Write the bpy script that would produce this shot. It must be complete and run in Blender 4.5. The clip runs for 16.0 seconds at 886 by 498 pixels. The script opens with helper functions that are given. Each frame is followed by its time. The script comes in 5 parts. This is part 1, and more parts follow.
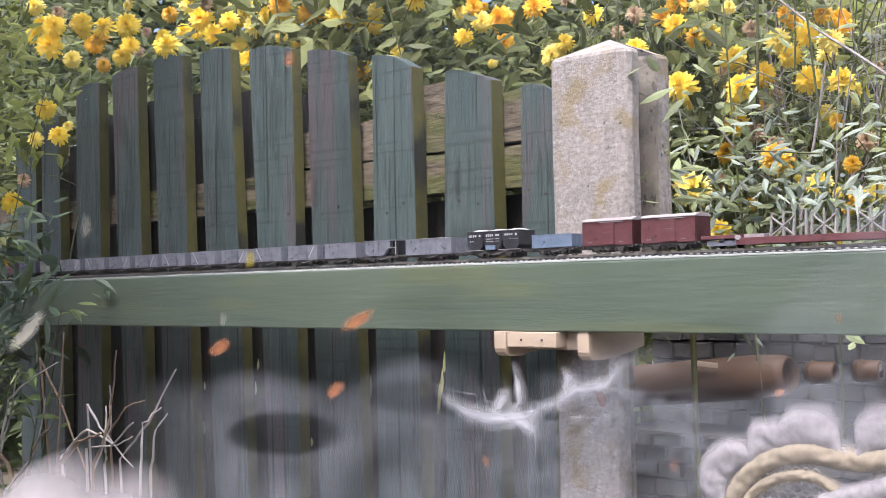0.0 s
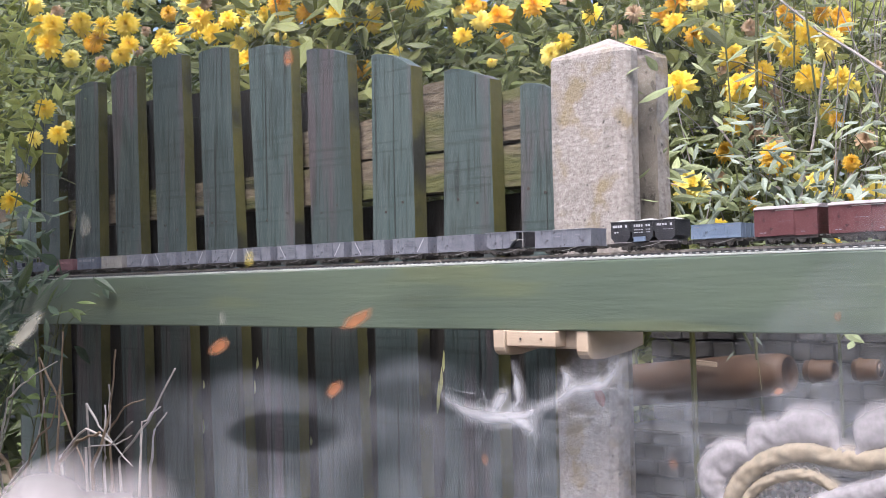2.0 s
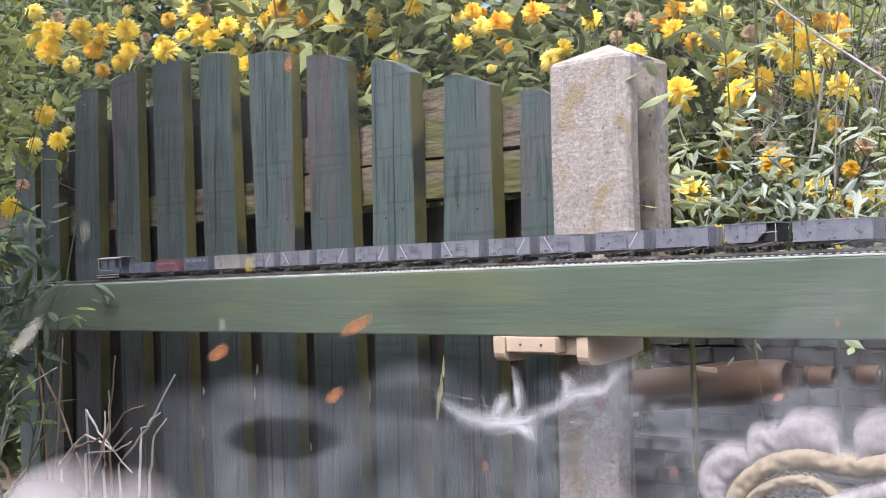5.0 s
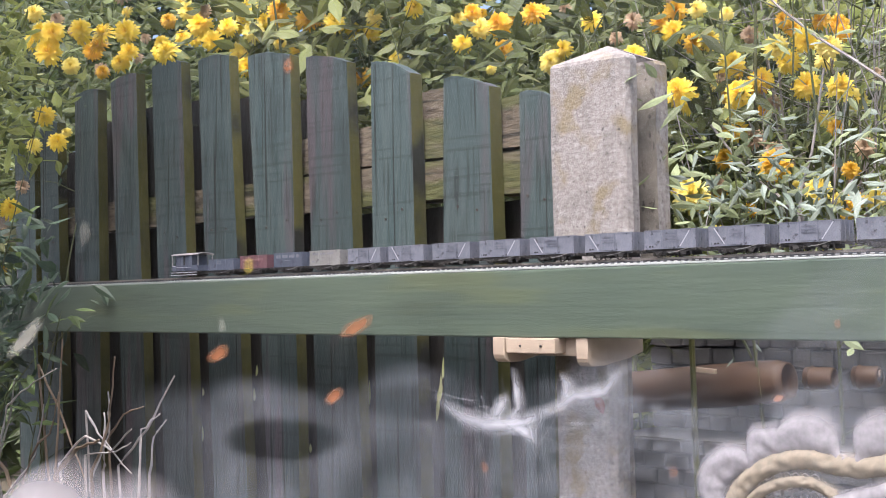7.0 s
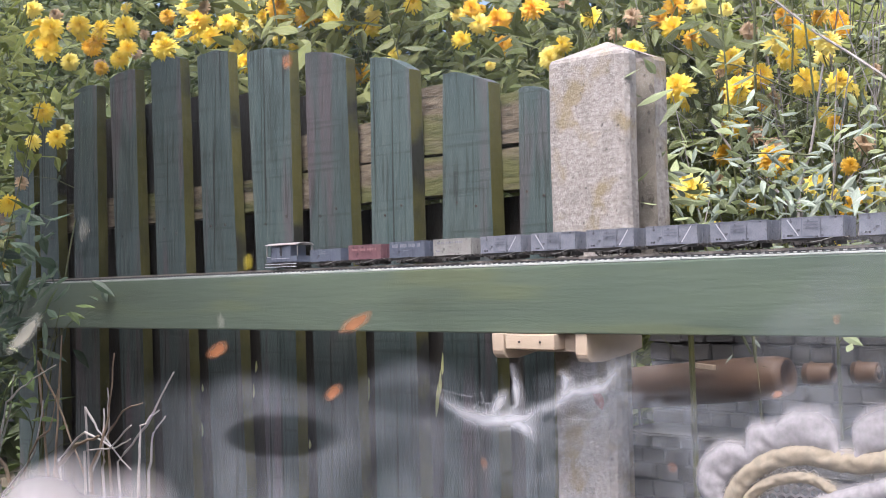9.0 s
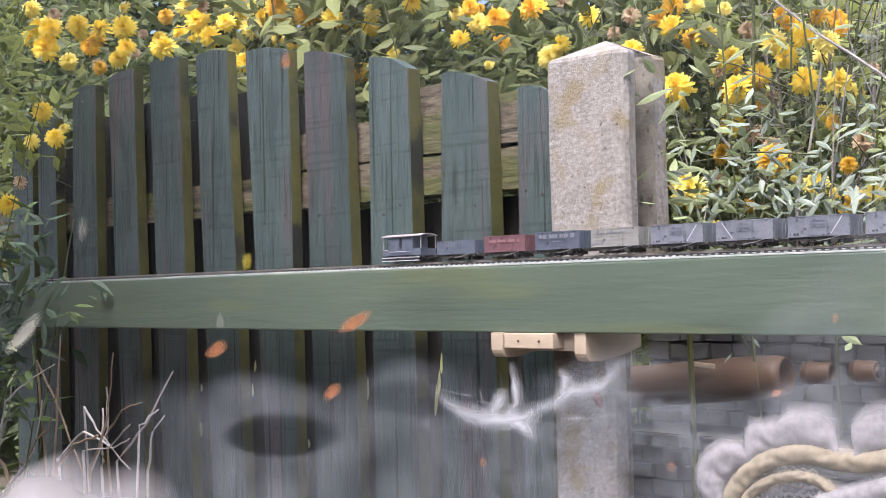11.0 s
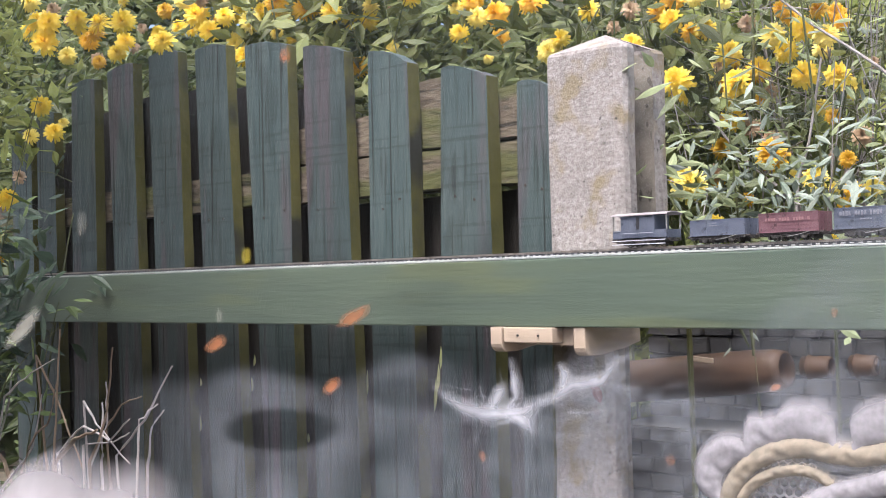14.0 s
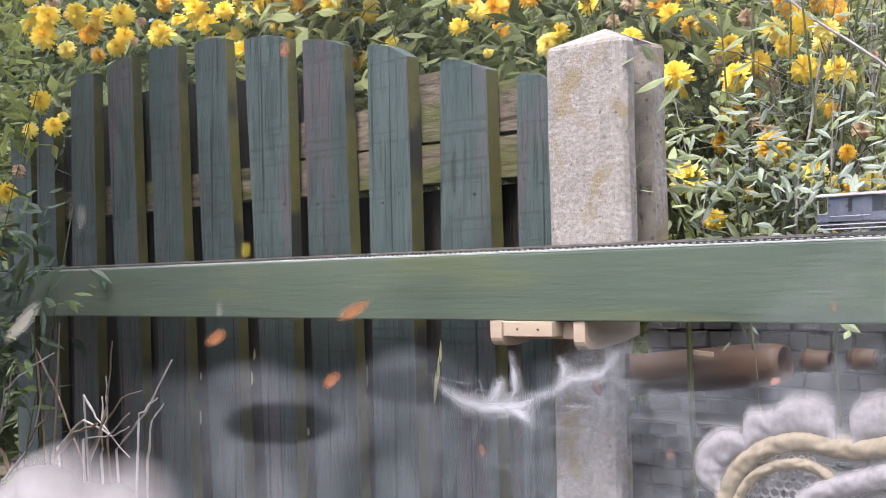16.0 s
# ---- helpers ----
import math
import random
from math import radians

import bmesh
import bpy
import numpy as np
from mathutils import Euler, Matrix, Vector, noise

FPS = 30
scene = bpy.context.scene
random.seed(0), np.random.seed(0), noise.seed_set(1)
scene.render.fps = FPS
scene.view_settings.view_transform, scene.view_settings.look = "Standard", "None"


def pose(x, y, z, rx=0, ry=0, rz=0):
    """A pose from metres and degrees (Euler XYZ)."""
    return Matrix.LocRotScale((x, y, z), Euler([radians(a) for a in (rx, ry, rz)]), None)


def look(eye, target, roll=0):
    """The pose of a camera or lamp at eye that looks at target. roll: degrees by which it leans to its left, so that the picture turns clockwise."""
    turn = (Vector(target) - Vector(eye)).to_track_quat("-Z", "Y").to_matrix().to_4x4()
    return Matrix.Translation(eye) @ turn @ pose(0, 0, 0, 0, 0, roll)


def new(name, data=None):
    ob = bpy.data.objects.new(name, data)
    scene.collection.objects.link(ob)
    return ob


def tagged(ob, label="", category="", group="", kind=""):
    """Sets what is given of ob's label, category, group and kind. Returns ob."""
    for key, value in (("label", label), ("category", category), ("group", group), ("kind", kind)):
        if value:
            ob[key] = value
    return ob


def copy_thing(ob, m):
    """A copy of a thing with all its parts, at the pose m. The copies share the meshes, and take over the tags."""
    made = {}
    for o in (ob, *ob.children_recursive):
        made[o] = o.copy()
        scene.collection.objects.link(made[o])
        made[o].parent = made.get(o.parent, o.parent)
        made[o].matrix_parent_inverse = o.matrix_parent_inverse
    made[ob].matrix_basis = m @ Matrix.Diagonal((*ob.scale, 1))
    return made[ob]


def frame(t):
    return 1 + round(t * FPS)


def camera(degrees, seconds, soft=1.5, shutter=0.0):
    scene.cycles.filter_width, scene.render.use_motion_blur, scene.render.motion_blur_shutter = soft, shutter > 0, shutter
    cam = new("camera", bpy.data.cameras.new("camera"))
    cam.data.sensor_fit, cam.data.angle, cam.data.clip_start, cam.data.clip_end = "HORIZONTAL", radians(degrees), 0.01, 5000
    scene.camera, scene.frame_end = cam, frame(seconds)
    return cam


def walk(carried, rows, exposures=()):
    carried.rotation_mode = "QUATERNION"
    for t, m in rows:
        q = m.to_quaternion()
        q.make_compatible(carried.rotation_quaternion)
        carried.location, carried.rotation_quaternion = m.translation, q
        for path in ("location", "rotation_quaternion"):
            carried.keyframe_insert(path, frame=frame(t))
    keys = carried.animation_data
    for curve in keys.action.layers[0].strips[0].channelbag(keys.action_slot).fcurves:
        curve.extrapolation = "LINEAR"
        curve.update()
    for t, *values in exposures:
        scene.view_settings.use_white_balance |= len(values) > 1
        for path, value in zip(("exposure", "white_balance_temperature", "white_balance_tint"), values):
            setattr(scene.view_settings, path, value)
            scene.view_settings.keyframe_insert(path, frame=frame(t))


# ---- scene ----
EYE = 0.78          # eye height; the board stands 1.14 m in front of it
D = 1.136           # front face of the railway board

# ---- camera ----
cam = camera(40.6, 16.0, soft=0.8)
YAW, PITCH, ROLL = 43.3, 1.95, -1.05


def view(a, b, c):
    """Camera pose with small turns: a to its left, b upwards, c clockwise (degrees)."""
    return pose(0, 0, EYE, 90 + PITCH + b, 0, YAW + a) @ pose(0, 0, 0, 0, 0, ROLL - c)


CAM_TURNS = (
    (0, 0.000, 0.000, 0.000),
    (0.5, -0.008, 0.052, -0.023),
    (1, -0.009, -0.012, 0.008),
    (1.5, -0.024, 0.017, 0.022),
    (2, -0.036, -0.048, 0.021),
    (2.5, -0.039, 0.019, 0.016),
    (3, -0.038, 0.091, 0.025),
    (3.5, -0.035, 0.168, 0.024),
    (4, -0.035, 0.207, 0.039),
    (6.5, -0.066, 0.273, 0.039),
    (7, -0.068, 0.291, 0.044),
    (7.5, -0.070, 0.301, 0.034),
    (8, -0.071, 0.468, 0.069),
    (8.5, -0.071, 0.286, 0.047),
    (9, -0.100, 0.103, 0.075),
    (11.5, -0.162, 0.050, 0.124),
    (12, -0.165, 0.010, 0.116),
    (12.5, -0.170, -0.018, 0.134),
    (13, -0.169, -0.073, 0.154),
    (13.5, -0.173, -0.122, 0.163),
    (14, -0.180, -0.204, 0.147),
    (14.5, -0.182, -0.319, 0.136),
    (15, -0.179, -0.402, 0.098),
    (15.5, -0.195, -0.453, 0.138),
    (16, -0.189, -0.494, 0.159),
)
walk(cam, [(t, view(a, b, c)) for t, a, b, c in CAM_TURNS], exposures=[(0, 1.20, 5980, 17), (16, 1.20, 5980, 15)])

# ---- light ----
world = bpy.data.worlds.new("sky")
scene.world = world
world.use_nodes = True
wn = world.node_tree
sky = wn.nodes.new("ShaderNodeTexSky")
sky.sky_type = "NISHITA"
sky.sun_disc = False
sky.sun_elevation, sky.sun_rotation = radians(61), radians(164)
sky.air_density, sky.dust_density, sky.ozone_density = 1.0, 7.0, 0.6
bg = wn.nodes["Background"]
wn.links.new(sky.outputs[0], bg.inputs[0])
bg.inputs[1].default_value = 0.15
sun = new("sun", bpy.data.lights.new("sun", "SUN"))
sun.data.energy, sun.data.angle, sun.data.color = 2.6, radians(35), (1.0, 0.97, 0.92)
sun.matrix_world = look((0.5, -1.7, 3.6), (0, 0, 0))


# ---- materials ----
def mat(name, base, base2=None, scale=8.0, rough=0.7, metal=0.0, bump=0.0, bscale=60.0, stretch=(1, 1, 1),
        cracks=None, spots=None, sscale=30.0, sthresh=0.62, island=0.0, objrand=0.0, trans=0.0, spec=0.5):
    """A surface with a two-scale colour variation, optional spots, relief, and change from piece to piece."""
    m = bpy.data.materials.new(name)
    m.use_nodes = True
    nt = m.node_tree
    N, L = nt.nodes, nt.links
    bs = N["Principled BSDF"]
    bs.inputs["Roughness"].default_value = rough
    bs.inputs["Metallic"].default_value = metal
    bs.inputs["Specular IOR Level"].default_value = spec
    tc = N.new("ShaderNodeTexCoord")
    mp = N.new("ShaderNodeMapping")
    mp.inputs["Scale"].default_value = stretch
    L.new(tc.outputs["Object"], mp.inputs[0])
    n1 = N.new("ShaderNodeTexNoise")
    n1.inputs["Scale"].default_value, n1.inputs["Detail"].default_value, n1.inputs["Roughness"].default_value = scale, 8, 0.65
    L.new(mp.outputs[0], n1.inputs[0])
    rmp = N.new("ShaderNodeValToRGB")
    rmp.color_ramp.elements[0].position, rmp.color_ramp.elements[1].position = 0.32, 0.68
    rmp.color_ramp.elements[0].color = (*base, 1)
    rmp.color_ramp.elements[1].color = (*(base2 or base), 1)
    L.new(n1.outputs[0], rmp.inputs[0])
    col = rmp.outputs[0]
    if spots:
        n2 = N.new("ShaderNodeTexNoise")
        n2.inputs["Scale"].default_value, n2.inputs["Detail"].default_value = sscale, 5
        L.new(mp.outputs[0], n2.inputs[0])
        r2 = N.new("ShaderNodeValToRGB")
        r2.color_ramp.elements[0].position, r2.color_ramp.elements[1].position = sthresh - 0.05, sthresh + 0.05
        L.new(n2.outputs[0], r2.inputs[0])
        mx = N.new("ShaderNodeMixRGB")
        L.new(r2.outputs[0], mx.inputs[0])
        L.new(col, mx.inputs[1])
        mx.inputs[2].default_value = (*spots, 1)
        col = mx.outputs[0]
    for cscale, thresh, dark in cracks or ():
        mp2 = N.new("ShaderNodeMapping")
        mp2.inputs["Scale"].default_value = cscale
        L.new(tc.outputs["Object"], mp2.inputs[0])
        n4 = N.new("ShaderNodeTexNoise")
        n4.inputs["Scale"].default_value, n4.inputs["Detail"].default_value = 1.0, 4
        L.new(mp2.outputs[0], n4.inputs[0])
        r4 = N.new("ShaderNodeValToRGB")
        r4.color_ramp.elements[0].position, r4.color_ramp.elements[1].position = thresh - 0.03, thresh + 0.03
        r4.color_ramp.elements[0].color, r4.color_ramp.elements[1].color = (dark, dark, dark, 1), (1, 1, 1, 1)
        L.new(n4.outputs[0], r4.inputs[0])
        mx4 = N.new("ShaderNodeMixRGB")
        mx4.blend_type, mx4.inputs[0].default_value = "MULTIPLY", 1.0
        L.new(col, mx4.inputs[1])
        L.new(r4.outputs[0], mx4.inputs[2])
        col = mx4.outputs[0]
    for amount, node, out in ((island, "ShaderNodeNewGeometry", "Random Per Island"), (objrand, "ShaderNodeObjectInfo", "Random")):
        if amount:
            g = N.new(node)
            mr = N.new("ShaderNodeMapRange")
            mr.inputs[3].default_value, mr.inputs[4].default_value = 1 - amount, 1 + amount
            L.new(g.outputs[out], mr.inputs[0])
            hs = N.new("ShaderNodeHueSaturation")
            L.new(mr.outputs[0], hs.inputs["Value"])
            L.new(col, hs.inputs["Color"])
            col = hs.outputs[0]
    L.new(col, bs.inputs["Base Color"])
    if bump:
        n3 = N.new("ShaderNodeTexNoise")
        n3.inputs["Scale"].default_value, n3.inputs["Detail"].default_value = bscale, 6
        L.new(mp.outputs[0], n3.inputs[0])
        bp = N.new("ShaderNodeBump")
        bp.inputs["Strength"].default_value, bp.inputs["Distance"].default_value = bump, 0.004
        L.new(n3.outputs[0], bp.inputs["Height"])
        L.new(bp.outputs[0], bs.inputs["Normal"])
    if trans:
        tr = N.new("ShaderNodeBsdfTranslucent")
        L.new(col, tr.inputs[0])
        ms = N.new("ShaderNodeMixShader")
        ms.inputs[0].default_value = trans
        L.new(bs.outputs[0], ms.inputs[1])
        L.new(tr.outputs[0], ms.inputs[2])
        L.new(ms.outputs[0], N["Material Output"].inputs[0])
    return m


def veil(name, colour, low, high, scale, stretch=(1, 1, 1), glow=0.5):
    """Thin see-through fibre: lets light pass between its threads, by a cloudy cover."""
    m = bpy.data.materials.new(name)
    m.use_nodes = True
    N, L = m.node_tree.nodes, m.node_tree.links
    N.remove(N["Principled BSDF"])
    tc = N.new("ShaderNodeTexCoord")
    mp = N.new("ShaderNodeMapping")
    mp.inputs["Scale"].default_value = stretch
    L.new(tc.outputs["Object"], mp.inputs[0])
    n1 = N.new("ShaderNodeTexNoise")
    n1.inputs["Scale"].default_value, n1.inputs["Detail"].default_value = scale, 6
    L.new(mp.outputs[0], n1.inputs[0])
    mr = N.new("ShaderNodeMapRange")
    mr.inputs[1].default_value, mr.inputs[2].default_value = 0.3, 0.7
    mr.inputs[3].default_value, mr.inputs[4].default_value = low, high
    L.new(n1.outputs[0], mr.inputs[0])
    at = N.new("ShaderNodeAttribute")
    at.attribute_name = "cover"
    mu = N.new("ShaderNodeMath")
    mu.operation = "MULTIPLY"
    L.new(mr.outputs[0], mu.inputs[0])
    L.new(at.outputs["Fac"], mu.inputs[1])
    df, tl, tp = N.new("ShaderNodeBsdfDiffuse"), N.new("ShaderNodeBsdfTranslucent"), N.new("ShaderNodeBsdfTransparent")
    df.inputs[0].default_value = tl.inputs[0].default_value = (*colour, 1)
    a, b = N.new("ShaderNodeMixShader"), N.new("ShaderNodeMixShader")
    a.inputs[0].default_value = glow
    L.new(df.outputs[0], a.inputs[1])
    L.new(tl.outputs[0], a.inputs[2])
    L.new(mu.outputs[0], b.inputs[0])
    L.new(tp.outputs[0], b.inputs[1])
    L.new(a.outputs[0], b.inputs[2])
    L.new(b.outputs[0], N["Material Output"].inputs[0])
    return m


# ---- mesh tools ----
def box(bm, x0, x1, y0, y1, z0, z1, bev=0.0):
    vs = [bm.verts.new((x, y, z)) for x in (x0, x1) for y in (y0, y1) for z in (z0, z1)]
    fs = [bm.faces.new([vs[i] for i in q]) for q in ((0, 1, 3, 2), (4, 6, 7, 5), (0, 4, 5, 1), (2, 3, 7, 6), (0, 2, 6, 4), (1, 5, 7, 3))]
    if bev:
        es = list({e for f in fs for e in f.edges})
        bmesh.ops.bevel(bm, geom=es, offset=bev, segments=2, affect="EDGES", profile=0.6)
    return vs


def tube(bm, pts, radii, sides=6, cap=True):
    """A round bar through points, with a radius at each."""
    rings = []
    pts = [Vector(p) for p in pts]
    for i, p in enumerate(pts):
        d = (pts[min(i + 1, len(pts) - 1)] - pts[max(i - 1, 0)]).normalized()
        u = d.cross((0, 0, 1) if abs(d.z) < 0.9 else (1, 0, 0)).normalized()
        v = d.cross(u)
        r = radii[i] if hasattr(radii, "__len__") else radii
        rings.append([bm.verts.new(p + r * (math.cos(k * math.tau / sides) * u + math.sin(k * math.tau / sides) * v)) for k in range(sides)])
    for a, b in zip(rings, rings[1:]):
        for k in range(sides):
            bm.faces.new((a[k], a[(k + 1) % sides], b[(k + 1) % sides], b[k]))
    if cap:
        bm.faces.new(rings[0][::-1]), bm.faces.new(rings[-1])


def prism(bm, outline, y0, y1):
    """Outline in x, z pushed along y."""
    a = [bm.verts.new((x, y0, z)) for x, z in outline]
    b = [bm.verts.new((x, y1, z)) for x, z in outline]
    n = len(a)
    bm.faces.new(a), bm.faces.new(b[::-1])
    for i in range(n):
        bm.faces.new((a[i], b[i], b[(i + 1) % n], a[(i + 1) % n]))


def mesh_of(name, bm, material, smooth=False):
    bmesh.ops.recalc_face_normals(bm, faces=bm.faces)
    me = bpy.data.meshes.new(name)
    bm.to_mesh(me)
    bm.free()
    for m in (material if isinstance(material, (list, tuple)) else [material]):
        me.materials.append(m)
    if smooth:
        me.polygons.foreach_set("use_smooth", [True] * len(me.polygons))
    return me


def part(name, bm, material, parent, label="", smooth=False, kind=""):
    ob = new(name, mesh_of(name, bm, material, smooth))
    ob.parent = parent
    return tagged(ob, label, kind=kind)


def thing(name, at, label, category, group="", kind=""):
    ob = new(name)
    ob.empty_display_size = 0.05
    ob.location = at
    return tagged(ob, label, category, group, kind)


rnd = random.Random(7)
M_BOARD = mat("green_stained_wood", (0.084, 0.112, 0.086), (0.110, 0.140, 0.100), 4, 0.5, bump=0.2, bscale=22, stretch=(0.5, 3, 6), spots=(0.120, 0.142, 0.086), sscale=5, sthresh=0.60, cracks=(((2.5, 60, 300), 0.36, 0.80), ((3.0, 20, 16), 0.40, 0.88), ((1.5, 9, 5), 0.42, 0.84)))
M_STRIP = mat("pale_edging", (0.34, 0.36, 0.345), (0.47, 0.49, 0.47), 20, 0.6)
M_SLAT = mat("weathered_green_slat", (0.034, 0.057, 0.057), (0.066, 0.088, 0.085), 7, 0.65, bump=0.5, bscale=34, stretch=(7, 7, 0.7), spots=(0.080, 0.066, 0.073), sscale=2.6, sthresh=0.585, objrand=0.14, cracks=(((95, 95, 1.6), 0.375, 0.25), ((210, 210, 9), 0.41, 0.58), ((3, 3, 130), 0.42, 0.74), ((14, 14, 5), 0.40, 0.72)))
M_RAIL = mat("bare_rail_wood", (0.075, 0.060, 0.042), (0.185, 0.148, 0.104), 16, 0.85, bump=0.7, bscale=40, stretch=(1.0, 3, 3.5), spots=(0.085, 0.088, 0.030), sscale=5, sthresh=0.53, cracks=(((5, 40, 55), 0.38, 0.3), ((30, 60, 160), 0.42, 0.65)))
M_MOSS = mat("mossy_slat_edge", (0.060, 0.062, 0.016), (0.110, 0.105, 0.030), 16, 0.95, bump=0.5, bscale=80, spots=(0.022, 0.024, 0.018), sscale=6, sthresh=0.60)
M_CONC = mat("weathered_concrete", (0.205, 0.178, 0.162), (0.365, 0.335, 0.318), 150, 0.92, bump=0.5, bscale=190, spots=(0.235, 0.190, 0.125), sscale=17, sthresh=0.58, cracks=(((170, 170, 170), 0.335, 0.34), ((80, 80, 80), 0.29, 0.25), ((40, 40, 14), 0.44, 0.86)))
M_PINE = mat("fresh_pine", (0.44, 0.34, 0.25), (0.56, 0.45, 0.345), 10, 0.6, bump=0.1, bscale=60, stretch=(0.5, 4, 5))
M_SOIL = mat("garden_soil", (0.05, 0.04, 0.025), (0.10, 0.08, 0.05), 6, 0.95, bump=0.8, bscale=25)
M_GAPSHADE = mat("gap_shade_wood", (0.018, 0.015, 0.012), (0.04, 0.034, 0.028), 10, 0.8, bump=0.4, bscale=40, stretch=(9, 9, 0.7))
M_SLOT = mat("shaded_algae_concrete", (0.14, 0.125, 0.105), (0.25, 0.222, 0.19), 40, 0.95, bump=0.3, bscale=160, cracks=(((120, 120, 60), 0.36, 0.5),))
M_NAIL = mat("rusty_nail", (0.015, 0.012, 0.012), (0.05, 0.03, 0.025), 90, 0.7)

# ---- ground ----
bm = bmesh.new()
bmesh.ops.create_grid(bm, x_segments=60, y_segments=60, size=150)
for v in bm.verts:
    v.co.z = 0.02 * noise.noise(v.co * 0.3)
g = new("ground", mesh_of("ground", bm, M_SOIL))
tagged(g, "dark bare garden soil", "ground", kind="structure")


# ---- railway board ----
def railway_board():
    b = thing("railway_board", (0, D, EYE), "green stained timber board carrying the model railway along the fence", "shelf", kind="structure")
    bm = bmesh.new()
    box(bm, -4.2, 0.5, 0, 0.02, -0.0525, 0.0300, 0.002)
    part("fascia", bm, M_BOARD, b)
    bm = bmesh.new()
    box(bm, -4.2, 0.5, 0.0205, 0.086, 0.012, 0.0285)
    part("deck", bm, M_BOARD, b)
    for x0, x1, dz in ((-4.2, -1.688, 0.0), (-1.687, -0.71, 0.0006), (-0.709, 0.5, 0.0)):
        bm = bmesh.new()
        box(bm, x0, x1, 0.001, 0.075, 0.0303, 0.0326 + dz, 0.0006)
        part("track_underlay", bm, M_STRIP, b, "pale grey underlay strip")


railway_board()

# ---- fence ----
FY = 1.275
# top left x, z; top right x, z; foot left x; foot right x
SLATS = ((-2.493, 0.346, -2.406, 0.356, -2.461, -2.379),
         (-2.382, 0.377, -2.307, 0.381, -2.358, -2.278),
         (-2.235, 0.425, -2.145, 0.429, -2.238, -2.142),
         (-2.098, 0.435, -2.005, 0.442, -2.035, -1.968),
         (-1.952, 0.447, -1.855, 0.442, -1.906, -1.814),
         (-1.802, 0.436, -1.709, 0.432, -1.750, -1.651),
         (-1.656, 0.422, -1.541, 0.407, -1.589, -1.525),
         (-1.501, 0.397, -1.401, 0.375, -1.475, -1.366),
         (-1.346, 0.366, -1.260, 0.337, -1.347, -1.246),
         (-1.192, 0.319, -1.103, 0.296, -1.213, -1.090),
         (-1.049, 0.279, -0.986, 0.263, -1.050, -1.013))

def fence():
    f = thing("fence_panel", (0, FY, EYE), "bow-topped picket fence panel, faded green paint, mossy edges", "fence")
    r = random.Random(3)
    for i, (xa, za, xb, zb, fa, fb) in enumerate(SLATS):
        th = 0.026 if i in (8, 9) else 0.021
        n = 6
        tops = []
        for k in range(n + 1):
            t = k / n
            bow = 0.006 * 4 * t * (1 - t) + (r.uniform(-0.0016, 0.0016) if 0 < k < n else 0)
            tops.append((xa + (xb - xa) * t, za + (zb - za) * t + bow))
        # the sides waver a little between foot and top
        left, right = [], []
        for k in range(1, 8):
            t = k / 8
            left.append((fa + (xa - fa) * t + r.uniform(-0.0012, 0.0012), -0.74 + (za + 0.74) * t))
            right.append((fb + (xb - fb) * t + r.uniform(-0.0012, 0.0012), -0.74 + (zb + 0.74) * t))
        outline = [(fa, -0.74), (fb, -0.74)] + right + tops[::-1] + left[::-1]
        bm = bmesh.new()
        prism(bm, outline, 0, th)
        sharp = [e for e in bm.edges if len(e.link_faces) == 2 and abs(e.verts[0].co.y - e.verts[1].co.y) < 1e-6]
        bmesh.ops.bevel(bm, geom=sharp, offset=0.0022, segments=2, affect="EDGES", profile=0.6)
        me = mesh_of("slat", bm, [M_SLAT, M_MOSS])
        for p in me.polygons:
            p.material_index = 1 if abs(p.normal.x) > 0.75 else 0
        s = new("slat", me)
        s.parent = f
        w = xb - xa
        for dx in (0.28, 0.70):
            if w > 0.05:
                bm = bmesh.new()
                nz = 0.128 + r.uniform(-0.010, 0.010)
                t = (nz + 0.74) / (za + 0.74)
                nx = fa + (xa - fa) * t + w * dx + r.uniform(-0.006, 0.006)
                tube(bm, [(nx, -0.0016, nz), (nx, 0.004, nz)], (0.0021, 0.0019), 8)
                part("nail", bm, M_NAIL, s, "dark rusty nail head")
    for xl, xr, z0, z1, y0 in ((-3.2, -0.93, 0.144, 0.203, 0.0268), (-1.66, -0.93, 0.209, 0.270, 0.030), (-3.2, -0.93, -0.56, -0.48, 0.0268)):
        bm = bmesh.new()
        n = 46
        rows = []
        for k in range(n + 1):
            x = xl + (xr - xl) * k / n
            a, b = 0.004 * noise.noise((x * 7, z0 * 9, 0)), 0.005 * noise.noise((x * 9, z1 * 9, 3)) + 0.003 * noise.noise((x * 40, z1, 5))
            rows.append([bm.verts.new((x, y0 + dy, z)) for dy, z in ((0, z0 + a), (0.03, z0 + a), (0.03, z1 + b), (0, z1 + b))])
        for a, b in zip(rows, rows[1:]):
            for k in range(4):
                bm.faces.new((a[k], a[(k + 1) % 4], b[(k + 1) % 4], b[k]))
        bm.faces.new(rows[0][::-1]), bm.faces.new(rows[-1])
        bmesh.ops.bevel(bm, geom=[e for e in bm.edges if abs(e.verts[0].co.x - e.verts[1].co.x) > 0.01], offset=0.003, segments=2, affect="EDGES")
        part("rail", bm, M_RAIL, f, "bare weathered timber rail")
    for x, w, z0, zt in ((-1.30, 0.085, 0.144, 0.318), (-1.135, 0.085, 0.144, 0.288)):
        bm = bmesh.new()
        prism(bm, [(x, z0), (x + w, z0), (x + w, zt - 0.008), (x + w * 0.6, zt + 0.002), (x, zt)], 0.062, 0.080)
        part("back_slat", bm, M_RAIL, f, "bare grey-brown slat nailed behind the rails")
